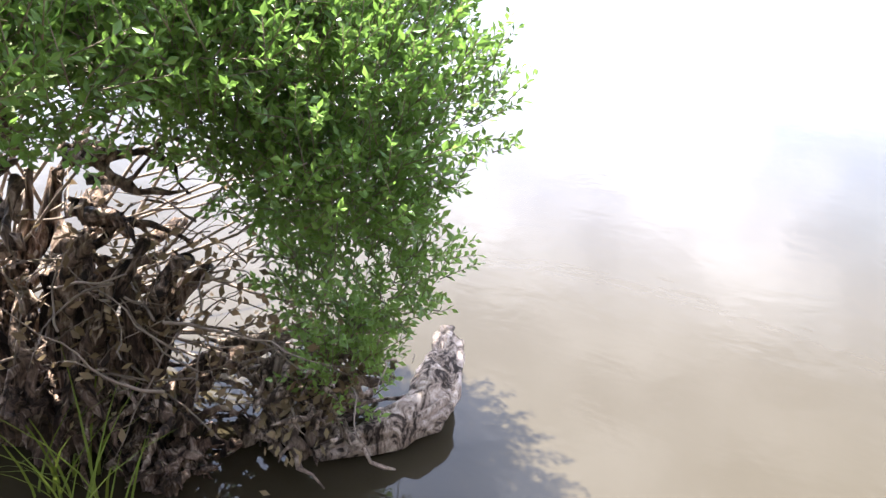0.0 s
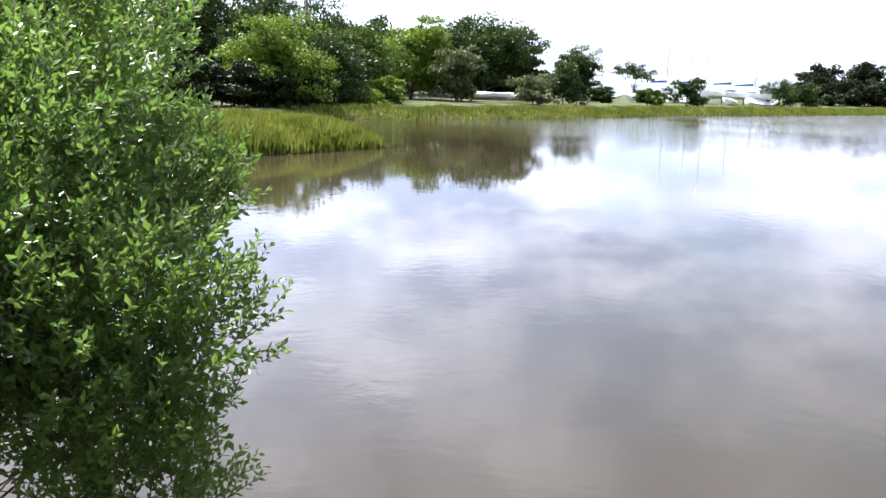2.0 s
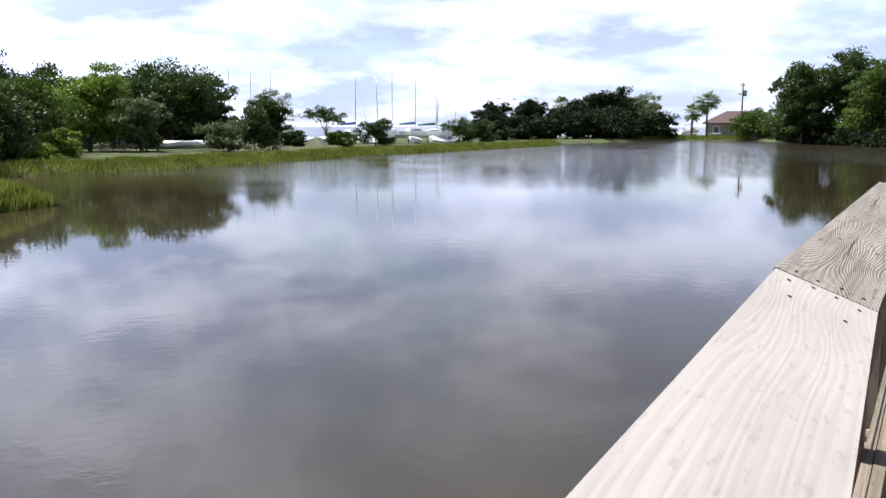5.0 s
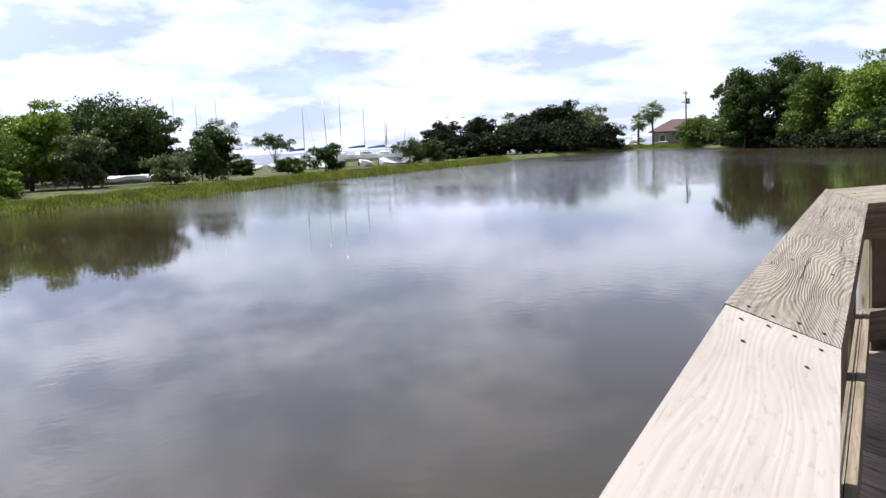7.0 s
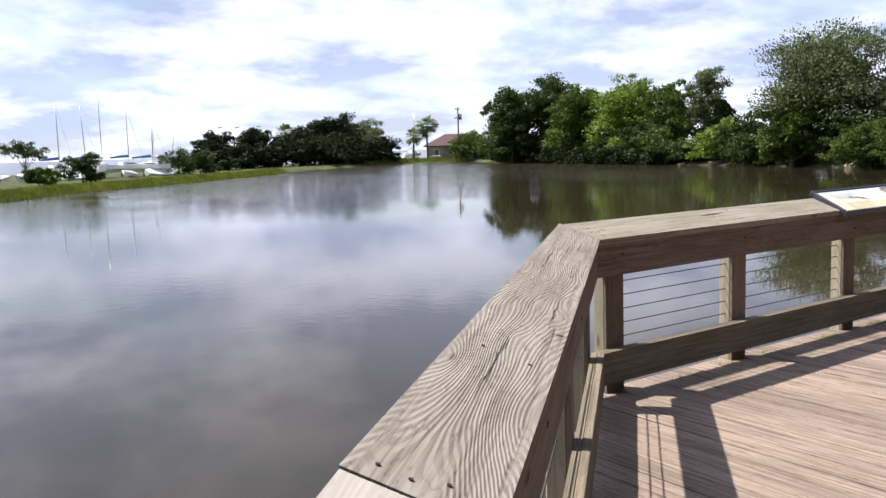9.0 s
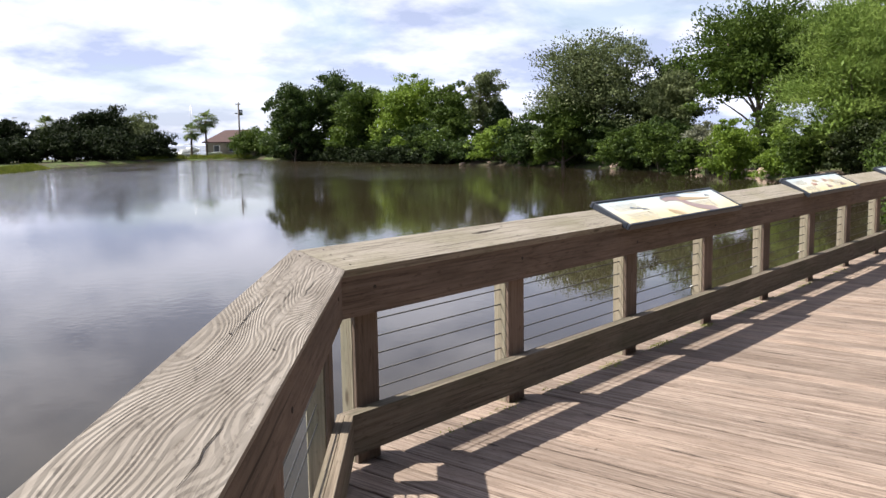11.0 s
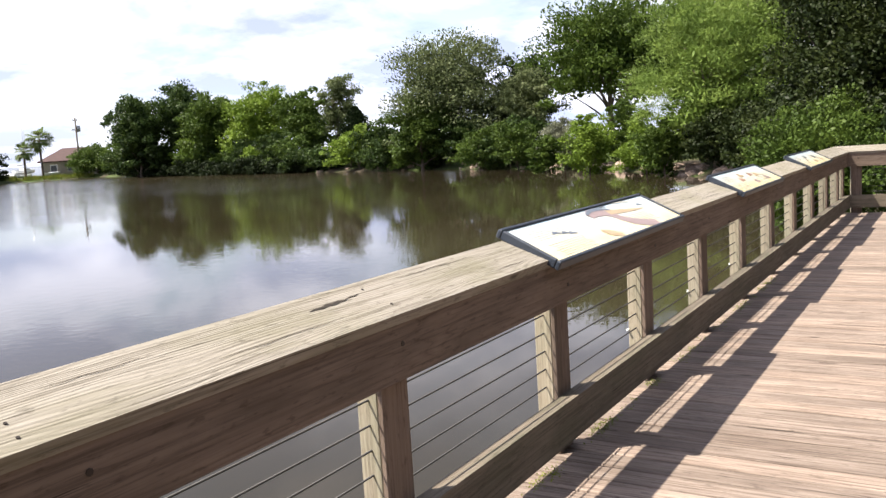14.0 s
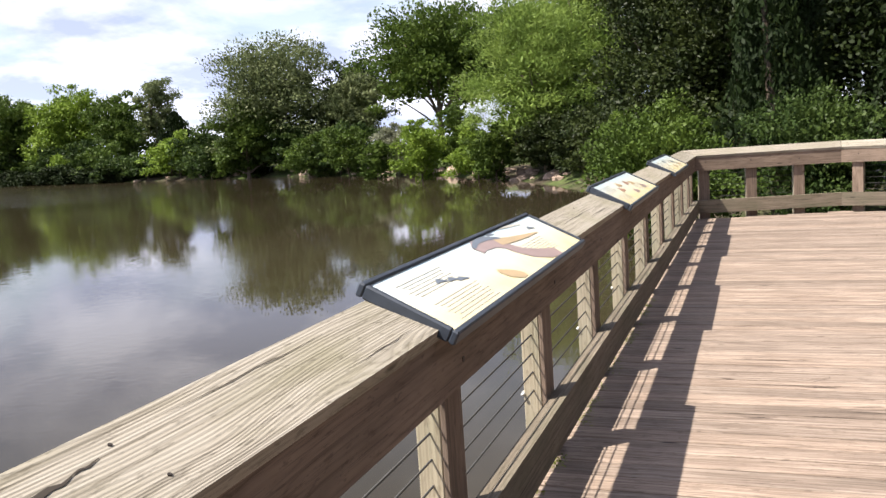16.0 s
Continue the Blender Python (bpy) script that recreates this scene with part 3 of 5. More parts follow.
for k, (x, y, ln) in enumerate(((0.62, 0.06, 0.5), (1.5, 0.165, 0.6), (2.0, 0.04, 0.35), (0.2, 0.15, 0.3), (4.6, 0.10, 0.7), (5.2, 0.05, 0.4))):
    gouge(rail_b, [(x + ln * j / 6, y + 0.003 * math.sin(j * 2.3 + k)) for j in range(7)], 0.0013)
for k, (x, y, ln) in enumerate(((0.5, 0.12, 0.5), (1.3, 0.05, 0.35), (2.2, 0.16, 0.6), (2.9, 0.07, 0.4))):
    gouge(rail_a, [(x + ln * j / 6, y + 0.003 * math.sin(j * 2.1 + k)) for j in range(7)], 0.0013)
gouge(rail_a, [(JOINT - 2.51, 0.035), (JOINT - 2.50, 0.015), (JOINT - 2.485, 0.004)], 0.006)


# ---- signs ----
def sign_panel_material():
    p = Mat("printed_panel", 0.25, spec=0.5)
    tc = p.n.new("ShaderNodeTexCoord")
    sep = p.n.new("ShaderNodeSeparateXYZ")
    p.l.new(tc.outputs["Generated"], sep.inputs[0])
    sky = p.ramp(sep.outputs["Y"], (0.15, (0.68, 0.58, 0.33)), (0.5, (0.68, 0.64, 0.50)), (0.95, (0.50, 0.62, 0.68)))
    n = p.noise(p.coords(), 5, 4)
    p.color(p.mix(p.ramp(n, (0.4, (0, 0, 0)), (0.7, (0.5, 0.5, 0.5))), sky, (0.66, 0.63, 0.52)))
    return p.m


M_PANEL = sign_panel_material()
M_MAUVE = plain("mauve_print", (0.30, 0.215, 0.20), 0.3, bump=0)
M_SLATE = plain("slate_print", (0.12, 0.14, 0.17), 0.3, bump=0)
M_TAN = plain("ochre_print", (0.44, 0.32, 0.18), 0.3, bump=0)
M_RUST = plain("rust_print", (0.36, 0.20, 0.14), 0.3, bump=0)
M_INK = plain("grey_print", (0.42, 0.40, 0.34), 0.4, bump=0)


def band(name, pts, widths, z, material, parent, label=""):
    """A flat printed stroke of changing width."""
    v, f = [], []
    for i, (x, y) in enumerate(pts):
        a, b = pts[max(i - 1, 0)], pts[min(i + 1, len(pts) - 1)]
        d = Vector((b[0] - a[0], b[1] - a[1])).normalized()
        for s in (-1, 1):
            v.append((x - s * d.y * widths[i], y + s * d.x * widths[i], z))
    for i in range(len(pts) - 1):
        f.append((2 * i, 2 * i + 2, 2 * i + 3, 2 * i + 1))
    return part(name, mesh(name, v, f, material), parent, label)


def display_sign(x0, x1, style, label):
    """A low display panel: thick dark frame on the cap, a printed panel with plain shapes and lines."""
    w, d = x1 - x0, 0.318
    tilt = 26.5
    s = root("display_sign", pose(x0, -0.05, CAP_H - 0.042, tilt, 0, 0))
    tagged(s, label, "sign", "display signs")
    rim, th = 0.022, 0.042
    for nm, cx, cy, lx, ly in (("frame_rail", w / 2, rim / 2, w, rim), ("frame_rail", w / 2, d - rim / 2, w, rim), ("frame_rail", rim / 2, d / 2, rim, d - 2 * rim), ("frame_rail", w - rim / 2, d / 2, rim, d - 2 * rim)):
        part(nm, box_mesh(nm, lx, ly, th, M_NAVY, 0.005), s, "dark navy frame", pose(cx, cy, th / 2 - 0.008))
    part("backing", box_mesh("backing", w - 2 * rim, d - 2 * rim, 0.02, M_NAVY, 0), s, m=pose(w / 2, d / 2, 0.006))
    pm = box_mesh("panel", w - 2 * rim, d - 2 * rim, 0.006, M_PANEL, 0)
    part("panel", pm, s, "pale blue to cream printed panel", pose(w / 2, d / 2, 0.0225))
    z = 0.0275
    if style == 0:
        band("print_shape", [(w * 0.47, d * 0.74), (w * 0.50, d * 0.80), (w * 0.56, d * 0.80), (w * 0.60, d * 0.70), (w * 0.615, d * 0.52), (w * 0.64, d * 0.36), (w * 0.70, d * 0.22), (w * 0.78, d * 0.12)],
             [0.024, 0.036, 0.044, 0.046, 0.043, 0.04, 0.038, 0.03], z, M_MAUVE, s, "curved mauve printed shape")
        band("print_shape", [(w * 0.47, d * 0.80), (w * 0.52, d * 0.88), (w * 0.58, d * 0.87), (w * 0.64, d * 0.78)], [0.008, 0.014, 0.015, 0.008], z + 0.001, M_SLATE, s, "dark printed stroke")
        band("print_shape", [(w * 0.60, d * 0.74), (w * 0.68, d * 0.67), (w * 0.78, d * 0.61), (w * 0.86, d * 0.58)], [0.03, 0.02, 0.012, 0.002], z + 0.0005, M_TAN, s, "tapering ochre printed shape")
        band("print_shape", [(w * 0.40, d * 0.36), (w * 0.415, d * 0.27), (w * 0.45, d * 0.18), (w * 0.475, d * 0.13)], [0.012, 0.028, 0.03, 0.01], z, M_TAN, s, "ochre printed shape")
        for bx, by in ((0.17, 0.60), (0.21, 0.55), (0.24, 0.50), (0.61, 0.90), (0.85, 0.70)):
            band("print_mark", [(w * bx, d * by), (w * (bx + 0.015), d * (by + 0.025)), (w * (bx + 0.04), d * (by - 0.03))], [0.004, 0.011, 0.003], z, M_SLATE, s)
        band("print_mark", [(w * 0.70, d * 0.93), (w * 0.78, d * 0.90), (w * 0.86, d * 0.84)], [0.003, 0.009, 0.003], z, M_INK, s)
    else:
        for k in range(6):
            bx, by = 0.3 + 0.09 * k, 0.45 + 0.22 * math.sin(k * 2.3)
            band("print_shape", [(w * bx, d * by), (w * (bx + 0.03), d * (by + 0.08)), (w * (bx + 0.075), d * (by + 0.02))], [0.01, 0.03, 0.008], z, (M_RUST, M_TAN, M_MAUVE)[k % 3] if style == 1 else (M_INK, M_SLATE, M_TAN)[k % 3], s)
    for i, (cx, cy, n, ln) in enumerate(((0.05, 0.78, 6, 0.22), (0.06, 0.40, 7, 0.24), (0.63, 0.50, 7, 0.22))):
        for k in range(n):
            y = d * cy - k * 0.0145
            if y > 0.03:
                part("text_line", box_mesh("text_line", w * ln * (0.9 - 0.08 * (k % 3)), 0.0035, 0.0006, M_INK, 0), s, m=pose(w * (cx + ln / 2), y, 0.0262))
    return s


display_sign(2.43, 4.29, 0, "long low display sign with a pale printed panel")
display_sign(5.95, 7.62, 1, "low display sign with rust-coloured printed shapes")
display_sign(9.28, 11.0, 2, "low display sign with a washed-out green panel")


# ---- trees ----
def lobes_for(width, height, base, rng, n, flat=1.0):
    """Ellipsoids (centre, radii) that fill a crown of that size over its base."""
    out = []
    for i in range(n):
        k = (i + 0.5) / n
        r = width * rng.uniform(0.24, 0.34)
        a = i * 2.4 + rng.uniform(-0.5, 0.5)
        z = base + (height - base) * (0.12 + 0.76 * k)
        spread = (width / 2 - r) * (1.0 if k < 0.6 else 1.0 - (k - 0.6) * 1.6)
        out.append(((spread * math.cos(a), spread * math.sin(a), z), (r, r, min(r * 0.8 * flat, (height - base) * 0.3))))
    out.append(((0, 0, base + (height - base) * 0.55), (width * 0.33, width * 0.33, (height - base) * 0.42)))
    return out


def crown_points(lobes, count, rng, hollow=0.55):
    """Leaf places in clumps over the lobes' outer shells, and some deep inside."""
    vol = np.array([r[0] * r[1] + r[0] * r[2] for _, r in lobes])
    n_clump = max(40, count // 130)
    pick = rng.choice(len(lobes), n_clump, p=vol / vol.sum())
    d = rng.normal(size=(n_clump, 3))
    d[:, 2] = np.where(d[:, 2] < -0.4, -d[:, 2], d[:, 2])
    d /= np.linalg.norm(d, axis=1, keepdims=True)
    c, r = np.array([l[0] for l in lobes])[pick], np.array([l[1] for l in lobes])[pick]
    mid = c + d * r * rng.uniform(hollow + 0.1, 1.08, (n_clump, 1))
    big = rng.uniform(0.24, 0.50, n_clump)
    own = rng.integers(0, n_clump, count)
    o = rng.normal(size=(count, 3))
    o[:, 2] = np.where(o[:, 2] < 0, o[:, 2] * 0.45, o[:, 2])
    o /= np.linalg.norm(o, axis=1, keepdims=True)
    reach = (r[own].mean(1) * big[own])[:, None] * np.minimum(rng.uniform(0.45, 1.0, (count, 1)) + (rng.random((count, 1)) < 0.12) * 0.3, 1.3)
    pts = mid[own] + o * reach * np.array([1.0, 1.0, 0.62])
    return pts, o + d[own] * 0.35 + np.array([0, 0, 0.25])


def inner_points(lobes, count, rng):
    vol = np.array([r[0] * r[1] * r[2] for _, r in lobes])
    pick = rng.choice(len(lobes), count, p=vol / vol.sum())
    d = rng.normal(size=(count, 3))
    d /= np.linalg.norm(d, axis=1, keepdims=True)
    c, r = np.array([l[0] for l in lobes])[pick], np.array([l[1] for l in lobes])[pick]
    return c + d * r * rng.uniform(0.1, 0.62, (count, 1))


def tree(name, x, y, top, width, leaf, label, bark=None, leaves=3600, size=0.26, base=0.12, trunk=0.16, slim=0.6, lobes=9, seed=1, flat=1.0, z0=None, group="shore trees", category="tree", hollow=0.55, inner=0.7):
    rng, prng = np.random.default_rng(seed), random.Random(seed)
    gz = ground_z(x, y) if z0 is None else z0
    h = top - gz
    t = root(name, pose(x, y, gz - 0.05))
    tagged(t, label, category, group)
    ls = lobes_for(width * 1.18, h * 0.97, h * base, rng, lobes, flat)
    paths = [wander((0, 0, 0), (prng.uniform(-0.1, 0.1), prng.uniform(-0.1, 0.1), 1), h * 0.72, 7, trunk, trunk * 0.3, 0.09, prng)]
    limbs = []
    for c, r in ls[:-1]:
        k = min(0.62, max(0.12, c[2] / h * 0.6))
        s = paths[0][int(k * 7)][0]
        limbs.append(wander(s, (c[0] - s[0], c[1] - s[1], c[2] - s[2]), math.dist(s, c) * 1.05, 5, trunk * 0.4, trunk * 0.1, 0.16, prng))
    part("trunk", tubes("trunk", paths, bark or M_BARK, 8), t)
    for limb in limbs:
        part("limb", tubes("limb", [limb], bark or M_BARK, 5), t)
    pts, faces = crown_points(ls, int(leaves * 2.6), rng, hollow)
    part("crown", leaf_cloud("crown", pts, size * 0.78, leaf, rng, 0.2, slim, np.array([0, 0, h * 0.4]), faces), t)
    if inner:
        part("inner_foliage", leaf_cloud("inner_foliage", inner_points(ls, int(leaves * inner * 1.8), rng), size * 1.15, leaf, rng, 0.2, max(slim, 0.3)), t)
    return t


def cedar(x, y, top, width, seed, label, leaves=4200, size=0.22):
    """A dense cone of feathery sprays."""
    rng, prng = np.random.default_rng(seed), random.Random(seed)
    gz = ground_z(x, y)
    h = top - gz
    t = root("cedar_tree", pose(x, y, gz - 0.05))
    tagged(t, label, "tree", "shore trees")
    part("trunk", tubes("trunk", [wander((0, 0, 0), (0, 0, 1), h * 0.95, 8, 0.14, 0.02, 0.03, prng)], M_BARK, 8), t)
    k = rng.uniform(0.03, 1.0, leaves) ** 0.8
    a = rng.uniform(0, 6.2832, leaves)
    arm = np.floor(a * 5 + k * 9)
    r = width / 2 * (1.02 - k) ** 0.75 * (0.72 + 0.34 * np.sin(arm * 12.9898)) * rng.uniform(0.55, 1.05, leaves)
    pts = np.stack([r * np.cos(a), r * np.sin(a), h * k + 0.12 * r], 1)
    part("crown", leaf_cloud("crown", pts, size, LEAF_CEDAR, rng, 0.9, 0.4, np.array([0, 0, 0.0])), t)
    return t


def palm(x, y, top, width, seed, lean=0.03):
    rng = random.Random(seed)
    gz = ground_z(x, y)
    h = top - gz - width * 0.33
    t = root("cabbage_palm", pose(x, y, gz - 0.05))
    tagged(t, "cabbage palm with drooping fan fronds and bare trunk", "palm", "palms")
    trunk = wander((0, 0, 0), (lean, 0, 1), h, 8, 0.19, 0.15, 0.02, rng)
    part("trunk", tubes("trunk", [trunk], M_BARK, 8), t)
    tip = Vector(trunk[-1][0])
    for k in range(46):
        a, e = k * 2.4, math.asin(rng.uniform(-0.9, 0.98))
        d = Vector((math.cos(a) * math.cos(e), math.sin(a) * math.cos(e), math.sin(e)))
        side = d.cross(Vector((0, 0, 1))).normalized()
        v, f = [], []
        ln = width * 0.55 * rng.uniform(0.8, 1.1)
        for j in range(9):
            w = (j - 4) / 4 * 1.15
            way = (d * math.cos(w) + side * math.sin(w)).normalized()
            b = tip + d * ln * 0.38
            e1 = b + way * ln * 0.4
            e2 = b + way * ln * 0.62 + Vector((0, 0, -0.16 * ln))
            q = way.cross(Vector((0, 0, 1))).normalized() * 0.05 * ln
            i = len(v)
            v += [tuple(b), tuple(e1 + q), tuple(e2), tuple(e1 - q)]
            f.append((i, i + 1, i + 2, i + 3))
        i = len(v)
        v += [tuple(tip - side * 0.02), tuple(tip + d * ln * 0.4), tuple(tip + side * 0.02)]
        f.append((i, i + 1, i + 2))
        part("frond", mesh("frond", v, f, LEAF_PALM), t)
    return t


# right bank, far to near
tree("shore_oak", 74.6, 88.3, 9.5, 7.4, LEAF_DARK, "broad dark green oak at the water's edge", leaves=5200, size=0.42, base=0.02, seed=11)
tree("shore_oak", 81.0, 87.3, 10.3, 10.5, LEAF_DARK, "tall dark oak behind the shore trees", leaves=5200, size=0.42, base=0.02, seed=12)
tree("shore_tree", 76.0, 77.2, 8.6, 7.4, LEAF_MID, "mid-green tree at the water's edge", leaves=4600, size=0.38, base=0.0, seed=13)
tree("shore_tree", 77.2, 70.1, 9.2, 8.6, LEAF_LIGHT, "bright green tallow tree at the water's edge", leaves=4800, size=0.38, base=0.0, seed=14)
tree("shore_tree", 76.4, 63.0, 8.2, 6.8, LEAF_MID, "mid-green tree leaning over the water", leaves=4200, size=0.36, base=0.0, seed=15)
tree("willow", 83.8, 63.6, 10.4, 5.6, LEAF_OLIVE, "grey-green airy tree behind the shore trees", leaves=3600, size=0.3, base=0.1, seed=16)
cedar(72.2, 52.3, 5.4, 6.4, 17, "dark green cedar by the water", 4200, 0.34)
tree("olive_tree", 63.0, 35.3, 9.6, 10.6, LEAF_OLIVE, "large grey-green tree with pale limbs by the water", M_PALEBARK, 10500, 0.27, 0.04, 0.2, seed=18, lobes=13, hollow=0.45, inner=0.45)
tree("shore_tree", 59.6, 36.6, 5.4, 5.2, LEAF_MID, "bright green tree hanging over the water", leaves=3600, size=0.27, base=0.0, seed=19)
tree("olive_tree", 64.0, 29.5, 6.2, 6.6, LEAF_OLIVE, "grey-green thicket by the water", M_PALEBARK, 4200, 0.27, 0.0, seed=41)
tree("shore_oak", 67.5, 31.0, 8.4, 5.4, LEAF_CEDAR, "dark tree behind the bank", leaves=3800, size=0.3, base=0.05, seed=20)
tree("bank_tree", 63.0, 21.6, 10.8, 11.4, LEAF_MID, "tall spreading tree with forked trunk on the bank", leaves=9600, size=0.30, base=0.28, trunk=0.24, seed=22, lobes=13)
tree("bank_tree", 68.0, 16.0, 11.0, 9.5, LEAF_DARK, "dark tall tree on the bank", leaves=5200, size=0.34, base=0.34, seed=23)
SHRUBS = [(53.6, 25.0, 2.6, 3.6, 0), (51.9, 20.9, 2.5, 3.0, 1), (50.0, 17.9, 2.2, 3.0, 2), (46.4, 14.3, 1.9, 3.0, 0), (51.2, 16.3, 3.7, 3.2, 0), (42.9, 12.6, 1.8, 3.0, 2), (49.0, 20.9, 1.6, 2.2, 0), (55.4, 29.0, 2.4, 3.4, 0), (40.3, 10.8, 1.9, 3.0, 0), (45.0, 16.5, 2.6, 3.0, 2)]
for i, (x, y, top, w, k) in enumerate(SHRUBS):
    tree("shrub", x, y, top, w, (LEAF_MID, LEAF_GREY, LEAF_LIGHT)[k], ("mid-green shrub on the bank", "grey leafless-looking shrub on the bank", "bright green shrub on the bank")[k],
         leaves=1900, size=0.17, base=0.0, trunk=0.05, lobes=5, seed=60 + i, group="bank shrubs", category="shrub")
tree("pine", 40.4, 8.4, 7.4, 7.0, LEAF_PINE, "light green pine with layered sprays", leaves=14000, size=0.27, base=0.12, trunk=0.2, slim=0.15, lobes=15, seed=31, flat=0.6)
tree("pine", 42.8, 7.0, 9.4, 7.0, LEAF_PINE, "tall light green pine behind the bank", leaves=13000, size=0.28, base=0.15, trunk=0.22, slim=0.15, lobes=14, seed=32, flat=0.6)
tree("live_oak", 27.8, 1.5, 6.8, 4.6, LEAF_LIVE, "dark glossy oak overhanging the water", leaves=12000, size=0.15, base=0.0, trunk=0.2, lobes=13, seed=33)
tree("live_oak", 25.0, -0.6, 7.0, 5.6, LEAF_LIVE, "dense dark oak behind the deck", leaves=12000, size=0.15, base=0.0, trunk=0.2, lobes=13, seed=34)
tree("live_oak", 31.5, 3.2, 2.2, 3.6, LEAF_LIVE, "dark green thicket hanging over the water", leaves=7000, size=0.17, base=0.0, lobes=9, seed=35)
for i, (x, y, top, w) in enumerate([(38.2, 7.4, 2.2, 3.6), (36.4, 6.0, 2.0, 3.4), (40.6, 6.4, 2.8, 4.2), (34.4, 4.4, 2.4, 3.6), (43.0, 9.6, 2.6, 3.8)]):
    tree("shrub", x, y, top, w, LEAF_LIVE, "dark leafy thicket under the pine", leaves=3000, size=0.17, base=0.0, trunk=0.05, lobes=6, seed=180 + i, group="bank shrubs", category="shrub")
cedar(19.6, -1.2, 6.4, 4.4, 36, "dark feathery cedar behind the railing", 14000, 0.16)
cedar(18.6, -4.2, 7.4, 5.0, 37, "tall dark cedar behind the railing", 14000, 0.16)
# the deeper oaks take the leaf colour darkened for shade
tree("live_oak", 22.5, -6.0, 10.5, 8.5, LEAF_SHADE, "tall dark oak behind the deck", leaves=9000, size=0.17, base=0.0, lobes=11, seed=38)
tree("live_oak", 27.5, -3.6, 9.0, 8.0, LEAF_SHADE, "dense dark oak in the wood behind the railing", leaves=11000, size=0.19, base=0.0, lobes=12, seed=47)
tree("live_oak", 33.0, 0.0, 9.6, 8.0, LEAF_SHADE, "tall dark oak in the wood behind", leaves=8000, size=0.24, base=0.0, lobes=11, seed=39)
tree("shrub", 16.6, 0.9, 1.5, 2.8, LEAF_MID, "low green shrub below the railing", leaves=4200, size=0.1, base=0.0, trunk=0.05, lobes=6, seed=43, group="bank shrubs", category="shrub", z0=-0.9)
tree("shrub", 17.4, -1.8, 1.7, 3.0, LEAF_DARK, "dark shrub below the railing", leaves=4200, size=0.1, base=0.0, trunk=0.05, lobes=6, seed=44, group="bank shrubs", category="shrub", z0=-0.9)
tree("shrub", 22.8, 1.4, 1.9, 2.8, LEAF_MID, "green thicket over the water's edge", leaves=4800, size=0.12, base=0.0, trunk=0.05, lobes=7, seed=45, group="bank shrubs", category="shrub", z0=-0.9)

UNDER = [(68.5, 55.5), (70.5, 59.0), (72.0, 62.5), (73.5, 66.0), (75.0, 69.5), (76.5, 73.5), (77.5, 77.5), (78.5, 82.0), (79.5, 86.5), (80.5, 91.0), (81.5, 96.0), (67.0, 48.5), (65.5, 44.0), (64.0, 39.5), (62.0, 33.0), (60.0, 30.0), (57.5, 27.0), (61.8, 37.0), (63.6, 42.0), (65.6, 46.5), (67.4, 51.5), (59.0, 28.5)]
for i, (x, y) in enumerate(UNDER):
    tree("shrub", x - 1.2, y, 1.6 + (i * 7 % 5) * 0.45, 5.0, (LEAF_DARK, LEAF_MID, LEAF_DARK, LEAF_LIGHT)[i % 4], "leafy thicket at the water's edge", leaves=1500, size=0.32, base=0.0, trunk=0.06, lobes=6, seed=120 + i, group="bank shrubs", category="shrub", inner=0.5)
# added low fill in the shade colour, closing bright gaps under the trees
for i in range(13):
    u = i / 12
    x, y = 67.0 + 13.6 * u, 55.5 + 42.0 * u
    tree("shrub", x - 0.3, y, 0.5 + 0.15 * (i * 5 % 4), 4.4, LEAF_SHADE, "low shade-coloured growth added along the water's edge", leaves=900, size=0.26, base=0.0, trunk=0.04, lobes=5, seed=260 + i, group="bank shrubs", category="shrub")
# oaks added out of view behind the deck to cut the sky's fill light
unseen_oak = tree("live_oak", 4.0, -15.0, 8.5, 9.0, LEAF_SHADE, "unseen dark oak added behind the deck to block sky light", leaves=5200, size=0.32, base=0.05, lobes=11, seed=140, inner=0.6)
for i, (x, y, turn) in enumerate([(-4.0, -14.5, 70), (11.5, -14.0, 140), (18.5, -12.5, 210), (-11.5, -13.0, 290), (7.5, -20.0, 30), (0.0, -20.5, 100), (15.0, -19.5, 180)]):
    copy_thing(unseen_oak, pose(x, y, ground_z(x, y), 0, 0, turn))

# left bank
tree("shore_tree", -14.2, 40.4, 3.8, 5.4, LEAF_LIGHT, "rounded bright green tree at the water's edge", leaves=5200, size=0.2, base=0.0, seed=51)
tree("shore_oak", -22.0, 53.0, 6.9, 6.8, LEAF_DARK, "dark oak in the wood behind the bank", leaves=4200, size=0.27, base=0.0, seed=52)
tree("shore_oak", -19.4, 59.2, 6.2, 6.2, LEAF_DARK, "dark oak in the wood behind the bank", leaves=4200, size=0.27, base=0.0, seed=53)
tree("shore_oak", -15.5, 66.1, 5.9, 7.4, LEAF_DARK, "dark oak in the wood behind the bank", leaves=4200, size=0.27, base=0.0, seed=54)
tree("shore_tree", -12.0, 56.6, 4.1, 6.6, LEAF_MID, "mid-green tree behind the grass bank", leaves=4200, size=0.25, base=0.0, seed=55)
tree("shore_tree", -8.5, 63.5, 5.1, 6.0, LEAF_LIGHT, "bright yellow-green tree behind the bank", leaves=4200, size=0.27, base=0.1, seed=56)
tree("shore_oak", -2.6, 75.0, 6.1, 9.4, LEAF_DARK, "broad dark live oak behind the bank", leaves=6600, size=0.3, base=0.14, trunk=0.3, lobes=12, seed=57)
tree("shore_oak", 0.2, 78.0, 4.3, 5.0, LEAF_DARK, "dark live oak with low limbs", leaves=4200, size=0.3, base=0.14, seed=58)
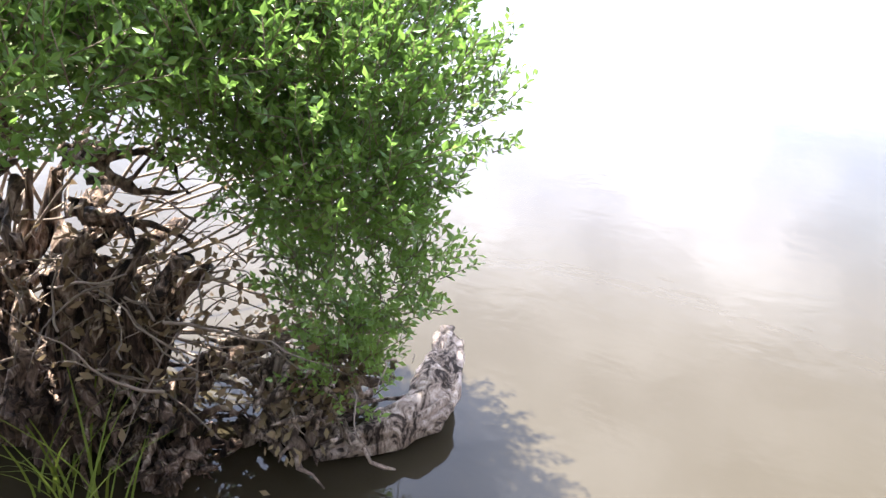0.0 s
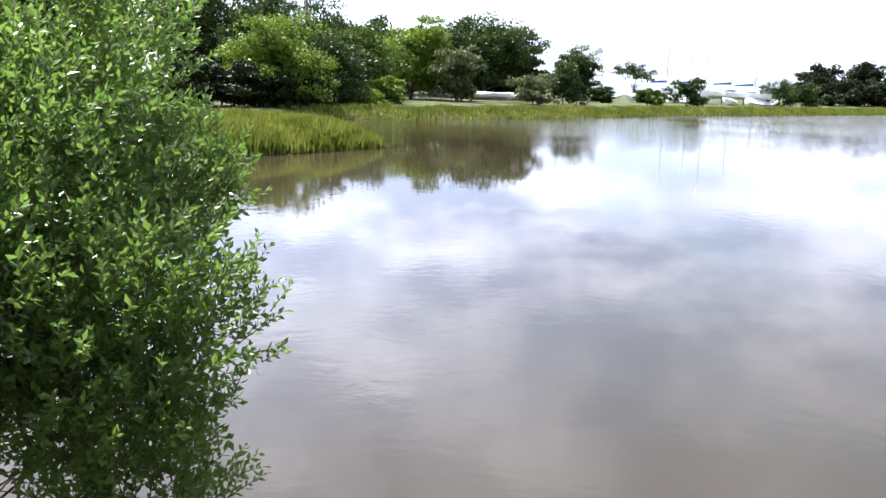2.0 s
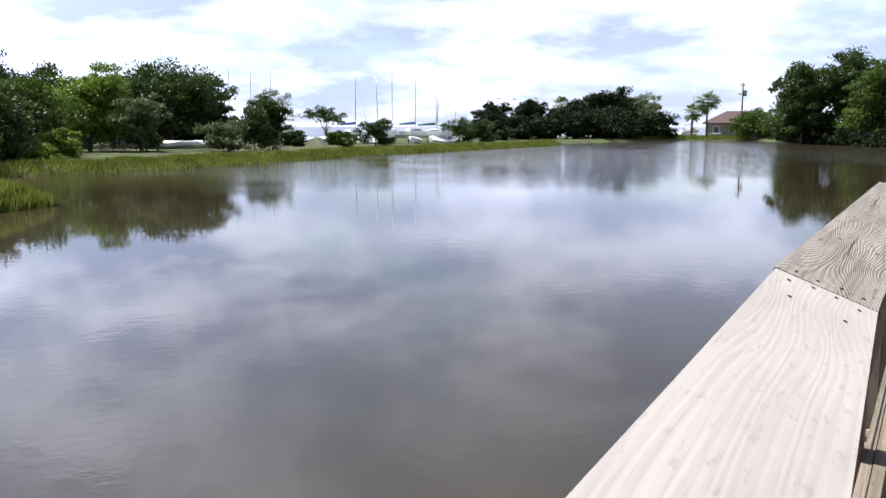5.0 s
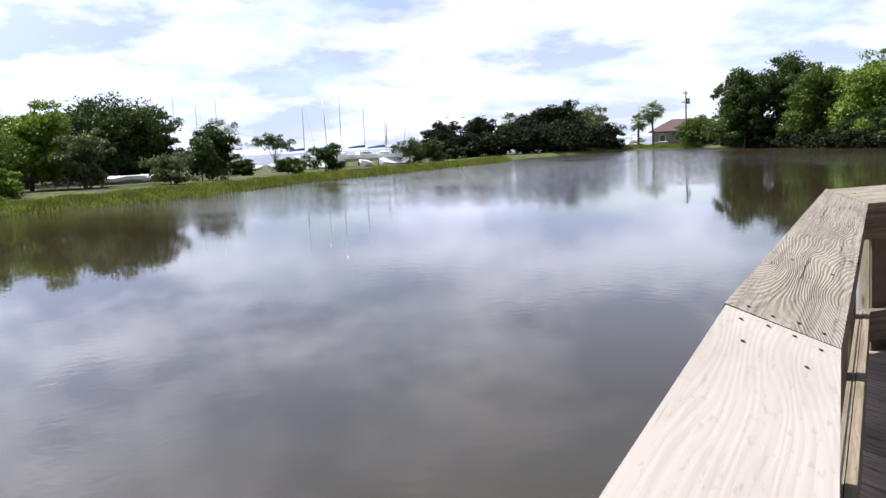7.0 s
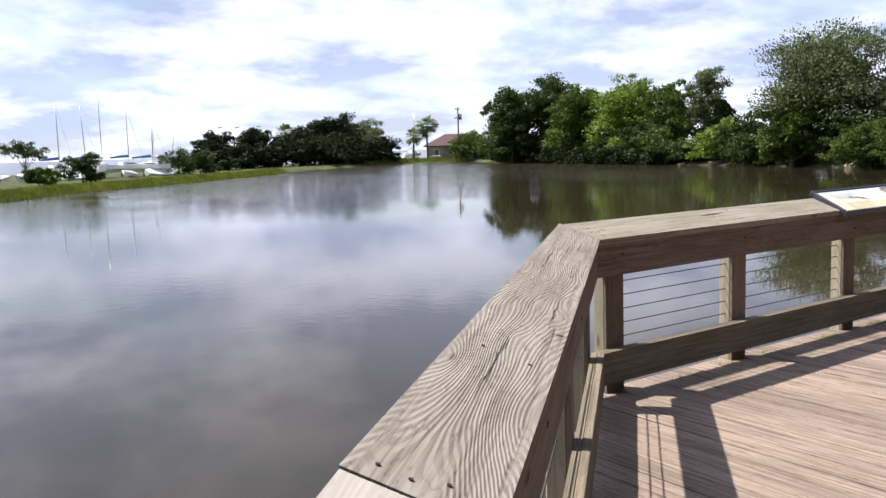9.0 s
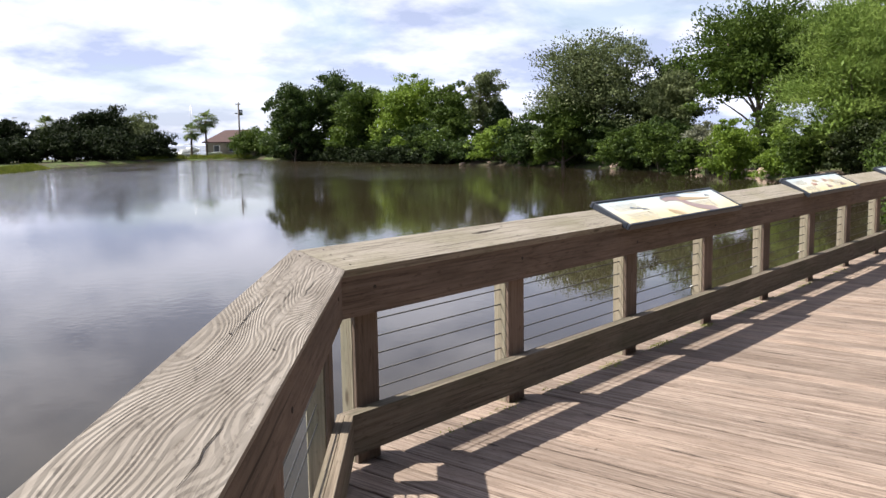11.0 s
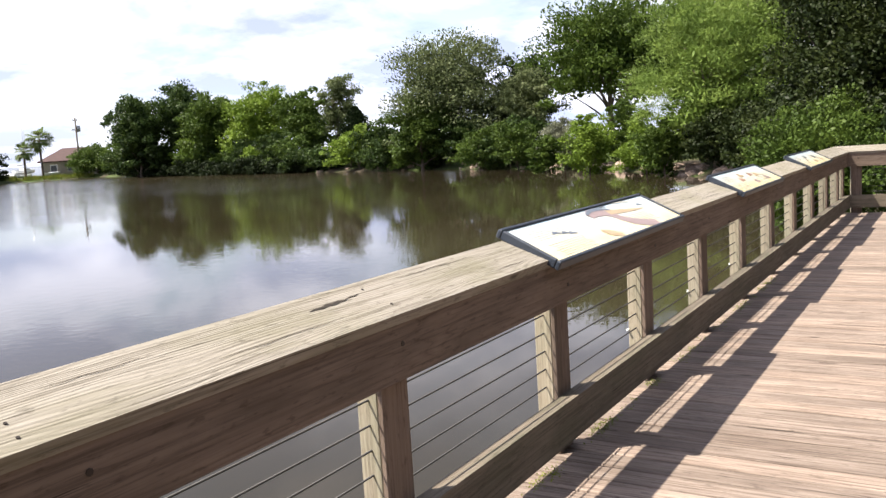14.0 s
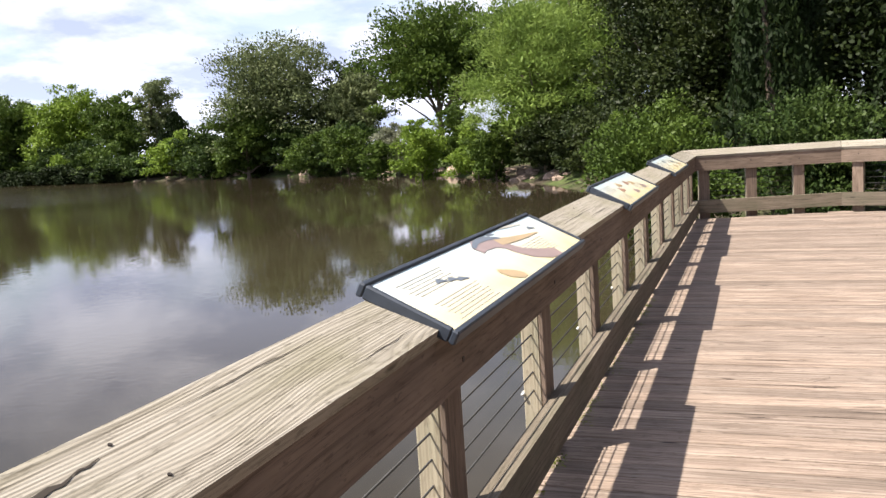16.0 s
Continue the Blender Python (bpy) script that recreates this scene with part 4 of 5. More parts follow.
tree("shore_tree", -5.0, 61.0, 3.4, 3.6, LEAF_OLIVE, "small grey-green tree behind the bank", leaves=2600, size=0.22, base=0.05, seed=59)
for i, (x, y, top, w) in enumerate([(-7.5, 76.0, 5.0, 7.0), (-12.0, 73.0, 5.5, 7.0), (-20.5, 70.0, 6.7, 8.0), (6.0, 82.0, 4.0, 5.0), (-25.0, 60.0, 6.9, 8.0), (-13.0, 49.5, 3.1, 5.0), (-16.0, 46.5, 3.6, 5.0)]):
    tree("shore_oak", x, y, top, w, LEAF_DARK, "dark oak of the wood beyond the bank", leaves=3000, size=0.3, base=0.0, seed=160 + i)
tree("shore_oak", -27.0, 46.0, 6.2, 8.0, LEAF_DARK, "dark oak in the wood beyond the inlet", leaves=4200, size=0.3, base=0.0, seed=71)
tree("shore_tree", -22.0, 33.0, 5.8, 7.0, LEAF_MID, "tree on the near wooded shore", leaves=4200, size=0.25, base=0.0, seed=72)
tree("shore_tree", -17.0, 20.0, 4.9, 6.5, LEAF_DARK, "dark tree on the near shore", leaves=4200, size=0.22, base=0.0, seed=73)
for i, (x, y, top, w, leaf) in enumerate([(0.6, 60.6, 1.6, 3.4, LEAF_OLIVE), (3.2, 64.5, 2.6, 3.4, LEAF_DARK), (14.8, 72.5, 1.9, 3.4, LEAF_DARK), (11.1, 71.0, 0.9, 2.8, LEAF_MID), (28.6, 89.0, 2.1, 5.0, LEAF_DARK),
                                          (-9.4, 50.3, 1.1, 2.6, LEAF_LIGHT), (7.6, 74.0, 0.9, 2.4, LEAF_DARK), (31.5, 90.5, 1.7, 4.0, LEAF_DARK)]):
    tree("shrub", x, y, top, w, leaf, "rounded shrub along the grass bank", leaves=1500, size=0.2, base=0.0, trunk=0.05, lobes=6, seed=80 + i, group="bank shrubs", category="shrub")
tree("bare_tree", 7.6, 85.0, 5.1, 4.4, LEAF_OLIVE, "thin-leaved tree with open bare branches", M_PALEBARK, 1100, 0.17, 0.3, 0.13, lobes=16, seed=91, inner=0)
tree("umbrella_tree", 16.2, 104.0, 3.6, 5.6, LEAF_DARK, "flat-topped small tree on a thin trunk", leaves=900, size=0.3, base=0.5, trunk=0.12, lobes=7, seed=92, flat=0.5, inner=0.1)
# far end: leaf colour already darkened for shade
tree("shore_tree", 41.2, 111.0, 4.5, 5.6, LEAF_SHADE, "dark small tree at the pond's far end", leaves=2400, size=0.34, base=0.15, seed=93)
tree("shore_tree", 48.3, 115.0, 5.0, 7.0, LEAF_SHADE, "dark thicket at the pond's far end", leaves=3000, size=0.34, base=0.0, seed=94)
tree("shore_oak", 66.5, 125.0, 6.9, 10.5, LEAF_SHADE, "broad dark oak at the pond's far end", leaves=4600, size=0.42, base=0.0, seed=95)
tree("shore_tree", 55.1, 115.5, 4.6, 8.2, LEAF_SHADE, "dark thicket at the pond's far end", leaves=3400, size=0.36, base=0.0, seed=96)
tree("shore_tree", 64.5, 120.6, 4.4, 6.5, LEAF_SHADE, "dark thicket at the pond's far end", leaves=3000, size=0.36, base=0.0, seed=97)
tree("shore_tree", 71.2, 122.6, 6.0, 8.4, LEAF_OLIVE, "grey-green rounded tree at the pond's far end", leaves=4000, size=0.36, base=0.0, seed=98)
tree("shrub", 87.6, 113.5, 3.3, 8.0, LEAF_MID, "green thicket beside the far inlet", leaves=2400, size=0.34, base=0.0, trunk=0.06, seed=99, category="shrub", group="bank shrubs")
tree("shrub", 82.5, 100.0, 3.6, 6.0, LEAF_MID, "green thicket at the water's edge", leaves=2400, size=0.34, base=0.0, trunk=0.06, seed=100, category="shrub", group="bank shrubs")
tree("shore_tree", 78.6, 93.6, 7.0, 6.0, LEAF_MID, "mid-green tree at the water's edge", leaves=3800, size=0.4, base=0.0, seed=101)
tree("shrub", 92.5, 119.5, 4.1, 9.0, LEAF_MID, "green thicket before the clubhouse", leaves=2000, size=0.34, base=0.0, trunk=0.06, seed=103, category="shrub", group="bank shrubs")
tree("shore_oak", -12.2, 43.8, 3.3, 4.4, LEAF_DARK, "dark oak at the inlet's edge", leaves=4200, size=0.2, base=0.0, seed=201)
tree("shrub", -9.7, 44.6, 0.5, 2.0, LEAF_LIGHT, "small bright shrub at the grass bank", leaves=1500, size=0.12, base=0.0, trunk=0.04, lobes=5, seed=202, group="bank shrubs", category="shrub")
# dark shrubs added in place of the shade under the oaks
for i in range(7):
    tree("shrub", -17.5 + 3.1 * i, 79.5 + (i * 5 % 4), 1.5 + 0.3 * (i * 3 % 4), 5.2, LEAF_SHADE, "dark growth standing in for the shade beneath the oaks", leaves=1800, size=0.3, base=0.0, trunk=0.05, lobes=6, seed=210 + i, group="bank shrubs", category="shrub")
# shrubs in the shade colour, darkening the foot of the wood
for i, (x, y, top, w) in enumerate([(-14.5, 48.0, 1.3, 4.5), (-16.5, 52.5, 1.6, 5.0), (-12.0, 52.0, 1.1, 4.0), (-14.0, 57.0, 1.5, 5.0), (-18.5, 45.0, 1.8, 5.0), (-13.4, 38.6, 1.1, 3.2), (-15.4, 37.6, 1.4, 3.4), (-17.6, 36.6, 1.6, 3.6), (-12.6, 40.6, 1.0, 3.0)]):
    tree("shrub", x, y, top, w, LEAF_SHADE, "shade-coloured undergrowth at the edge of the wood", leaves=1800, size=0.2, base=0.0, trunk=0.05, lobes=6, seed=280 + i, group="bank shrubs", category="shrub")
# far thickets, with the same shade in their leaf colour
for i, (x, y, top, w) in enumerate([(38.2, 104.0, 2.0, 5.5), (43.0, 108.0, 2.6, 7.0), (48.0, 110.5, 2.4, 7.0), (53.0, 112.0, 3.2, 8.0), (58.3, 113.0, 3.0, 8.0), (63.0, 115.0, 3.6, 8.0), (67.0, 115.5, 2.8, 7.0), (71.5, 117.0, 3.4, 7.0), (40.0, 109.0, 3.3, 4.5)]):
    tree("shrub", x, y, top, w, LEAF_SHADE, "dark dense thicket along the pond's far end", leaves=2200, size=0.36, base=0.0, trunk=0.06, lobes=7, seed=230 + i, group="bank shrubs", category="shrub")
palm(84.5, 122.5, 7.0, 4.4, 1)
palm(81.6, 122.6, 4.9, 3.4, 2)
palm(74.0, 130.0, 6.0, 3.4, 3)
palm(70.6, 131.0, 6.2, 3.4, 4)
palm(59.0, 126.0, 6.0, 3.4, 5)


# ---- grass ----
def grass(name, line, width, count, height, label, seed):
    """Tall blades along a shoreline: stuff."""
    rng = np.random.default_rng(seed)
    seg = np.array(line, float)
    ln = np.linalg.norm(np.diff(seg, axis=0), axis=1)
    k = rng.choice(len(ln), count, p=ln / ln.sum())
    u = rng.uniform(0, 1, count)
    p = seg[k] + (seg[k + 1] - seg[k]) * u[:, None]
    nrm = np.stack([-(seg[k + 1] - seg[k])[:, 1], (seg[k + 1] - seg[k])[:, 0]], 1) / ln[k][:, None]
    p = p + nrm * (rng.uniform(-0.1, 1, count) * width)[:, None]
    z = np.maximum(ground_height(p[:, 0], p[:, 1]), WATER_Z - 0.05)
    h = height * rng.uniform(0.55, 1.15, count) * (0.85 + 0.2 * np.sin(p[:, 0] * 1.7) * np.sin(p[:, 1] * 1.1))
    a = rng.uniform(0, 6.2832, count)
    lean = rng.normal(0, 0.18, (count, 2)) * h[:, None]
    w = 0.035 * (0.6 + height)
    b1 = np.stack([p[:, 0] - np.cos(a) * w, p[:, 1] - np.sin(a) * w, z], 1)
    b2 = np.stack([p[:, 0] + np.cos(a) * w, p[:, 1] + np.sin(a) * w, z], 1)
    m1 = np.stack([p[:, 0] + lean[:, 0] * 0.4, p[:, 1] + lean[:, 1] * 0.4, z + h * 0.6], 1)
    tp = np.stack([p[:, 0] + lean[:, 0], p[:, 1] + lean[:, 1], z + h], 1)
    c = np.stack([np.cos(a) * w * 0.7, np.sin(a) * w * 0.7, np.zeros(count)], 1)
    v = np.stack([b1, b2, m1 + c, tp, m1 - c], 1).reshape(-1, 3)
    i = np.arange(count) * 5
    f = np.stack([i, i + 1, i + 2, i + 3, i + 4], 1)
    ob = new(name, mesh(name, v.tolist(), f.tolist(), LEAF_GRASS))
    tagged(ob, label, "grass", kind="stuff")


BANK = [(-11.8, 36.5), (-8.4, 40.4), (-4.5, 43.7), (-1.5, 46.4), (5.0, 53.6), (12.4, 62.0), (25.0, 73.6), (37.5, 85.6), (44.0, 94.5)]
grass("marsh_grass", BANK, 2.2, 22000, 0.3, "bright marsh grass along the pond's bank", 5)
grass("marsh_grass", [(-16.0, 18.0), (-10.6, 17.8), (-8.6, 20.6), (-7.2, 22.6), (-8.0, 24.6), (-12.5, 28.5)], 2.6, 16000, 0.5, "bright marsh grass on the low spit", 6)
grass("marsh_grass", [(-15.5, 19.5), (-9.4, 22.4)], 3.4, 7000, 0.5, "bright marsh grass on the low spit", 7)
grass("marsh_grass", [(86.0, 112.5), (79.0, 119.5), (66.0, 112.0)], -2.0, 3000, 0.6, "short grass at the pond's far end", 8)


# ---- near bush and driftwood ----
def shoreline_bush():
    """Leafy shoots that fill a few round masses, on bare inner branches."""
    rng, prng = np.random.default_rng(7), random.Random(7)
    b = root("waterside_bush", pose(-7.4, -1.2, -1.0))
    tagged(b, "dense bright green bush leaning over the water", "bush")
    masses = [((-5.79, -1.03, 0.75), (0.64, 0.61, 0.43)), ((-6.23, -0.89, 1.24), (0.7, 0.66, 0.54)), ((-6.71, -1.54, 1.46), (0.78, 0.74, 0.62)), ((-6.42, -0.16, 1.66), (0.8, 0.72, 0.66)),
              ((-5.62, -0.97, 0.1), (0.34, 0.33, 0.31)), ((-6.48, -1.93, 0.99), (0.62, 0.55, 0.36)), ((-6.93, -2.52, 1.35), (0.7, 0.6, 0.45)), ((-6.05, -1.42, 1.0), (0.49, 0.45, 0.34)),
              ((-5.66, -1.2, 0.55), (0.34, 0.32, 0.26)), ((-5.99, -0.19, 1.06), (0.57, 0.57, 0.41)), ((-5.6, -1.08, -0.25), (0.16, 0.15, 0.2))]
    org = Vector((-7.3, -0.9, -0.7))
    limbs = []
    for c, r in masses:
        for k in range(4):
            t = Vector(c) + Vector((prng.uniform(-0.7, 0.5) * r[0], prng.uniform(-0.6, 0.6) * r[1], prng.uniform(-0.7, 0.5) * r[2])) - org
            s = Vector((prng.uniform(-0.3, 0.3), prng.uniform(-0.3, 0.3), 0))
            limbs.append(wander(s, t - s + Vector((0, 0, 0.25)), (t - s).length * 0.9, 10, 0.011, 0.003, 0.22, prng, 0.02))
    for limb in limbs:
        part("branch", tubes("branch", [limb], M_TWIG, 6), b, "brown bare inner branch")
    pts, dirs, stems = [], [], []
    area = np.array([r[0] * r[1] + r[0] * r[2] for _, r in masses])
    for m in rng.choice(len(masses), 8200, p=area / area.sum()):
        c, r = np.array(masses[m][0]), np.array(masses[m][1])
        d = rng.normal(size=3)
        d /= np.linalg.norm(d)
        lump = 1 + 0.1 * math.sin(d[0] * 8 + m) * math.sin(d[1] * 7)
        p = c + d * r * rng.uniform(0.4, 0.93) * lump
        way = d * 0.55 + np.array([0, 0, 0.7]) + rng.normal(size=3) * 0.4
        way /= np.linalg.norm(way)
        ln = rng.uniform(0.10, 0.22)
        n = int(ln / 0.011)
        side = np.cross(way, rng.normal(size=3))
        side /= np.linalg.norm(side)
        oth = np.cross(way, side)
        stems.append([(tuple(p - np.array(org)), 0.0025), (tuple(p + way * ln - np.array(org)), 0.001)])
        for i in range(n):
            a = i * 2.4
            o = side * math.cos(a) + oth * math.sin(a)
            q = way * 0.75 + o * 0.8
            q /= np.linalg.norm(q)
            pts.append(p + way * ln * (i + 1) / n)
            dirs.append(q)
    pts, dirs = np.array(pts) - np.array(org), np.array(dirs)
    n = len(pts)
    ln = rng.uniform(0.023, 0.046, (n, 1))
    s = np.cross(dirs, rng.normal(size=(n, 3)))
    s /= np.linalg.norm(s, axis=1, keepdims=True)
    w = ln * 0.24
    nrm = np.cross(dirs, s)
    v = np.stack([pts, pts + dirs * ln * 0.5 + s * w + nrm * w * 0.35, pts + dirs * ln, pts + dirs * ln * 0.5 - s * w + nrm * w * 0.35], 1).reshape(-1, 3)
    i = np.arange(n) * 4
    f = np.concatenate([np.stack([i, i + 1, i + 2], 1), np.stack([i, i + 2, i + 3], 1)])
    part("leaves", mesh("leaves", v.tolist(), f.tolist(), LEAF_BUSH), b)
    tagged(part("shoot", tubes("shoot", stems, M_TWIG, 3), b), kind="stuff")


def root_mass(name, at, height, spread, n, material, seed, label, flat=0.0):
    """A weathered stump: a knotted core and twisting roots."""
    prng = random.Random(seed)
    s = root(name, pose(*at))
    tagged(s, label, "driftwood", "driftwood stumps")
    core, arms = [], []
    for k in range(26):
        a = k * 2.4
        rr = spread * prng.uniform(0.05, 0.55)
        st = (math.cos(a) * rr, math.sin(a) * rr, -0.25)
        core.append(wander(st, (-math.cos(a) * 0.25, -math.sin(a) * 0.25, 1 - flat), height * prng.uniform(0.8, 1.25), 8, spread * prng.uniform(0.07, 0.17), spread * 0.03, 0.3, prng))
    for k in range(n):
        a, z = prng.uniform(0, 6.2832), prng.uniform(0.0, height)
        arms.append(wander((math.cos(a) * spread * 0.2, math.sin(a) * spread * 0.2, z), (math.cos(a), math.sin(a), prng.uniform(-0.9, 0.7)), spread * prng.uniform(0.3, 0.75), 8,
                           prng.uniform(0.008, 0.034), 0.003, 0.5, prng, 0.03))
    for nm, paths, sd in [("stem", [c], 22) for c in core] + [("root", [arm], 7) for arm in arms]:
        me = tubes(nm, paths, material, sd)
        for v in me.vertices:
            q = v.co * 7
            v.co += Vector((noise.noise(q), noise.noise(q + Vector((9, 0, 0))), noise.noise(q + Vector((0, 9, 0))))) * 0.04
            flute = noise.noise(Vector((v.co.x * 30, v.co.y * 30, v.co.z * 5)))
            v.co += v.normal * flute * (0.05 if nm == "stem" else 0.008)
            q = v.co * 22
            v.co += Vector((noise.noise(q), noise.noise(q + Vector((5, 0, 0))), noise.noise(q + Vector((0, 5, 0))))) * 0.018
        part(nm, me, s)
    return s


def dry_branches(name, at, n, reach, seed, label):
    prng = random.Random(seed)
    paths = []
    for k in range(n):
        a = prng.uniform(0, 6.2832)
        p = (prng.uniform(-0.5, 0.5), prng.uniform(-0.5, 0.5), prng.uniform(-0.1, 0.3))
        paths.append(wander(p, (math.cos(a), math.sin(a), prng.uniform(-0.15, 0.5)), reach * prng.uniform(0.35, 0.9), 9, prng.uniform(0.002, 0.0065), 0.001, 0.32, prng, 0.02))
    ob = root(name, pose(*at))
    tagged(ob, label, "branches")
    for path in paths:
        part("twig", tubes("twig", [path], M_TWIG, 5), ob)


shoreline_bush()
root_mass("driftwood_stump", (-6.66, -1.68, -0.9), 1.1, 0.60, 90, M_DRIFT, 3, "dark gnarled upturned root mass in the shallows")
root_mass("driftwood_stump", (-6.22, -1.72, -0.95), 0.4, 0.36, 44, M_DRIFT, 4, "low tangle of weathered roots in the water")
root_mass("driftwood_stump", (-5.86, -1.34, -0.93), 0.42, 0.5, 80, M_DRIFT_PALE, 8, "low knot of weathered roots beside the log, coloured pale as sunlit")


def bleached_log():
    prng = random.Random(9)
    g = root("driftwood_log", pose(-5.56, -1.06, -0.86))
    tagged(g, "bleached pale driftwood log lying in the water", "driftwood")
    way = [(-0.16, -0.42, 0.0), (-0.07, -0.32, 0.02), (0.02, -0.24, 0.03), (0.08, -0.16, 0.05), (0.12, -0.07, 0.07), (0.13, 0.02, 0.09), (0.12, 0.11, 0.11), (0.10, 0.20, 0.13), (0.08, 0.28, 0.15), (0.07, 0.33, 0.17)]
    for k in range(9):
        strand, r = [], 0.048 if k < 3 else 0.034
        for i, p in enumerate(way):
            u = i / (len(way) - 1)
            off = (0.0 if k == 0 else 0.062) * (0.55 + 0.45 * math.sin(math.pi * min(1.0, u * 1.15)))
            w = k * 0.785 + u * 2.2
            strand.append(((p[0] + off * math.cos(w) * 0.9, p[1] + off * math.cos(w) * 0.3, p[2] + off * math.sin(w)), r * (0.35 + 0.65 * math.sin(math.pi * (0.12 + 0.80 * u))) * (1 + 0.3 * math.sin(k * 5 + i * 1.9))))
        me = tubes("strand", [strand[k % 2: len(way) - (k * 5 % 4)]], M_BLEACH, 16)
        for v in me.vertices:
            flute = noise.noise(Vector((v.co.x * 34, v.co.y * 7, v.co.z * 34)))
            q = v.co * 14
            v.co += v.normal * flute * 0.03 + Vector((noise.noise(q), noise.noise(q + Vector((9, 0, 0))), noise.noise(q + Vector((0, 9, 0))))) * 0.028
        part("strand", me, g)


bleached_log()


def leaf_litter():
    """Dead leaves caught among the roots: stuff."""
    rng = np.random.default_rng(77)
    n = 1500
    p = rng.normal(size=(n, 3)) * np.array([0.24, 0.2, 0.07]) + np.array([0, 0, 0.30])
    p[: n // 2] = rng.normal(size=(n // 2, 3)) * np.array([0.3, 0.2, 0.2]) + np.array([-0.62, -0.35, 0.55])
    p[:, 0] = np.minimum(p[:, 0], 0.22 - 0.2 * rng.random(n))
    ob = new("leaf_litter", leaf_cloud("leaf_litter", p, 0.045, M_DEADLEAF, rng, 0.2, 0.5))
    ob.matrix_basis = pose(-5.84, -1.30, -0.9)
    tagged(ob, "dead brown leaves caught among the driftwood roots", "leaf litter", kind="stuff")


leaf_litter()
dry_branches("dead_branches", (-6.44, -1.66, -0.35), 40, 0.75, 21, "tangle of thin dead brown branches over the stumps")
dry_branches("dead_branches", (-5.96, -1.3, -0.5), 40, 0.42, 22, "thin bare twigs under the bush")


def reed_tuft(at, n, seed):
    """Long arching green blades."""
    prng = random.Random(seed)
    t = root("reed_tuft", pose(*at))
    tagged(t, "long arching green reed blades among the driftwood", "reeds")
    for k in range(n):
        a, ln = prng.uniform(0, 6.2832), prng.uniform(0.4, 0.85)
        v, f = [], []
        for j in range(6):
            u = j / 5
            r, z, w = ln * 0.5 * u ** 1.6, ln * (u - 0.28 * u * u), 0.006 * (1 - u) + 0.0006
            for q in (-1, 1):
                v.append((math.cos(a) * r - math.sin(a) * w * q, math.sin(a) * r + math.cos(a) * w * q, z))
            if j:
                f.append((2 * j - 2, 2 * j - 1, 2 * j + 1, 2 * j))
        part("blade", mesh("blade", v, f, LEAF_GRASS), t, m=pose(prng.uniform(-0.12, 0.12), prng.uniform(-0.12, 0.12), 0))


reed_tuft((-6.25, -2.15, -0.95), 22, 3)
reed_tuft((-6.5, -1.95, -0.95), 14, 4)


# ---- deck ----
def deck_edge(x):
    """The pond-side end of the deck board at x."""
    if x < -4.45:
        return -3.8
    return 0.15 if x >= 0 else x * math.tan(TURN) + 0.15


def deck():
    d = root("deck")
    tagged(d, "weathered pinkish-grey timber deck floor", "deck", kind="structure")
    rnd = random.Random(2)
    pitch, x, cache = 0.1455, -6.7, {}
    while x < FAR + 0.55:
        y1 = min(deck_edge(x - 0.07), deck_edge(x + 0.07))
        y0 = -7.0
        if x > FAR + 0.05:
            y1 = -(x - FAR) * 0.966 / 0.26
        if x > CORNER3[0] + math.cos(A4) * 5.2:
            y0 = max(y0, CORNER3[1] + (x - CORNER3[0]) * math.tan(A4))
        if y1 - y0 > 0.25:
            split = round(rnd.uniform(0.3, 0.7), 2) if y1 - y0 > 3.7 else None
            ends = [(y0, y1)] if split is None else [(y0, y0 + (y1 - y0) * split - 0.002), (y0 + (y1 - y0) * split + 0.002, y1)]
            for a, b in ends:
                ln = round(b - a, 2)
                if ln not in cache:
                    cache[ln] = box_mesh("deck_board", ln, 0.1345, 0.036, M_DECK, 0.004)
                part("deck_board", cache[ln], d, m=pose(x, (a + b) / 2, -0.018 + rnd.uniform(-0.0015, 0.0015), rnd.uniform(-0.5, 0.5), 0, 90 + rnd.uniform(-0.06, 0.06)))
        x += pitch
    beam = [(-0.02, -0.04), (0.035, -0.04), (0.035, -0.29), (-0.02, -0.29)]
    part("rim_joist", prism("rim_joist", beam, 0, FAR, M_LOWER), d)
    part("rim_joist", prism("rim_joist", beam, 0, LEN1, M_LOWER), d, m=pose(START1[0], START1[1], 0, 0, 0, math.degrees(TURN)))
    part("rim_joist", prism("rim_joist", beam, 0, 2.0, M_LOWER), d, m=pose(FAR, 0, 0, 0, 0, -75))
    part("rim_joist", prism("rim_joist", beam, 0, 5.5, M_LOWER), d, m=pose(CORNER3[0], CORNER3[1], 0, 0, 0, math.degrees(A4)))
    joist = prism("joist", [(-0.02, -0.04), (0.02, -0.04), (0.02, -0.24), (-0.02, -0.24)], -5.0, FAR, M_LOWER)
    for y in (-5.0, -5.8, -6.6):
        part("joist", joist, d, m=pose(0, y, 0))
    for y in (-0.8, -1.6, -2.4, -3.2, -4.1):
        part("joist", prism("joist", [(-0.02, -0.04), (0.02, -0.04), (0.02, -0.24), (-0.02, -0.24)], y / math.tan(TURN) + 0.3, FAR, M_LOWER), d, m=pose(0, y, 0))


deck()


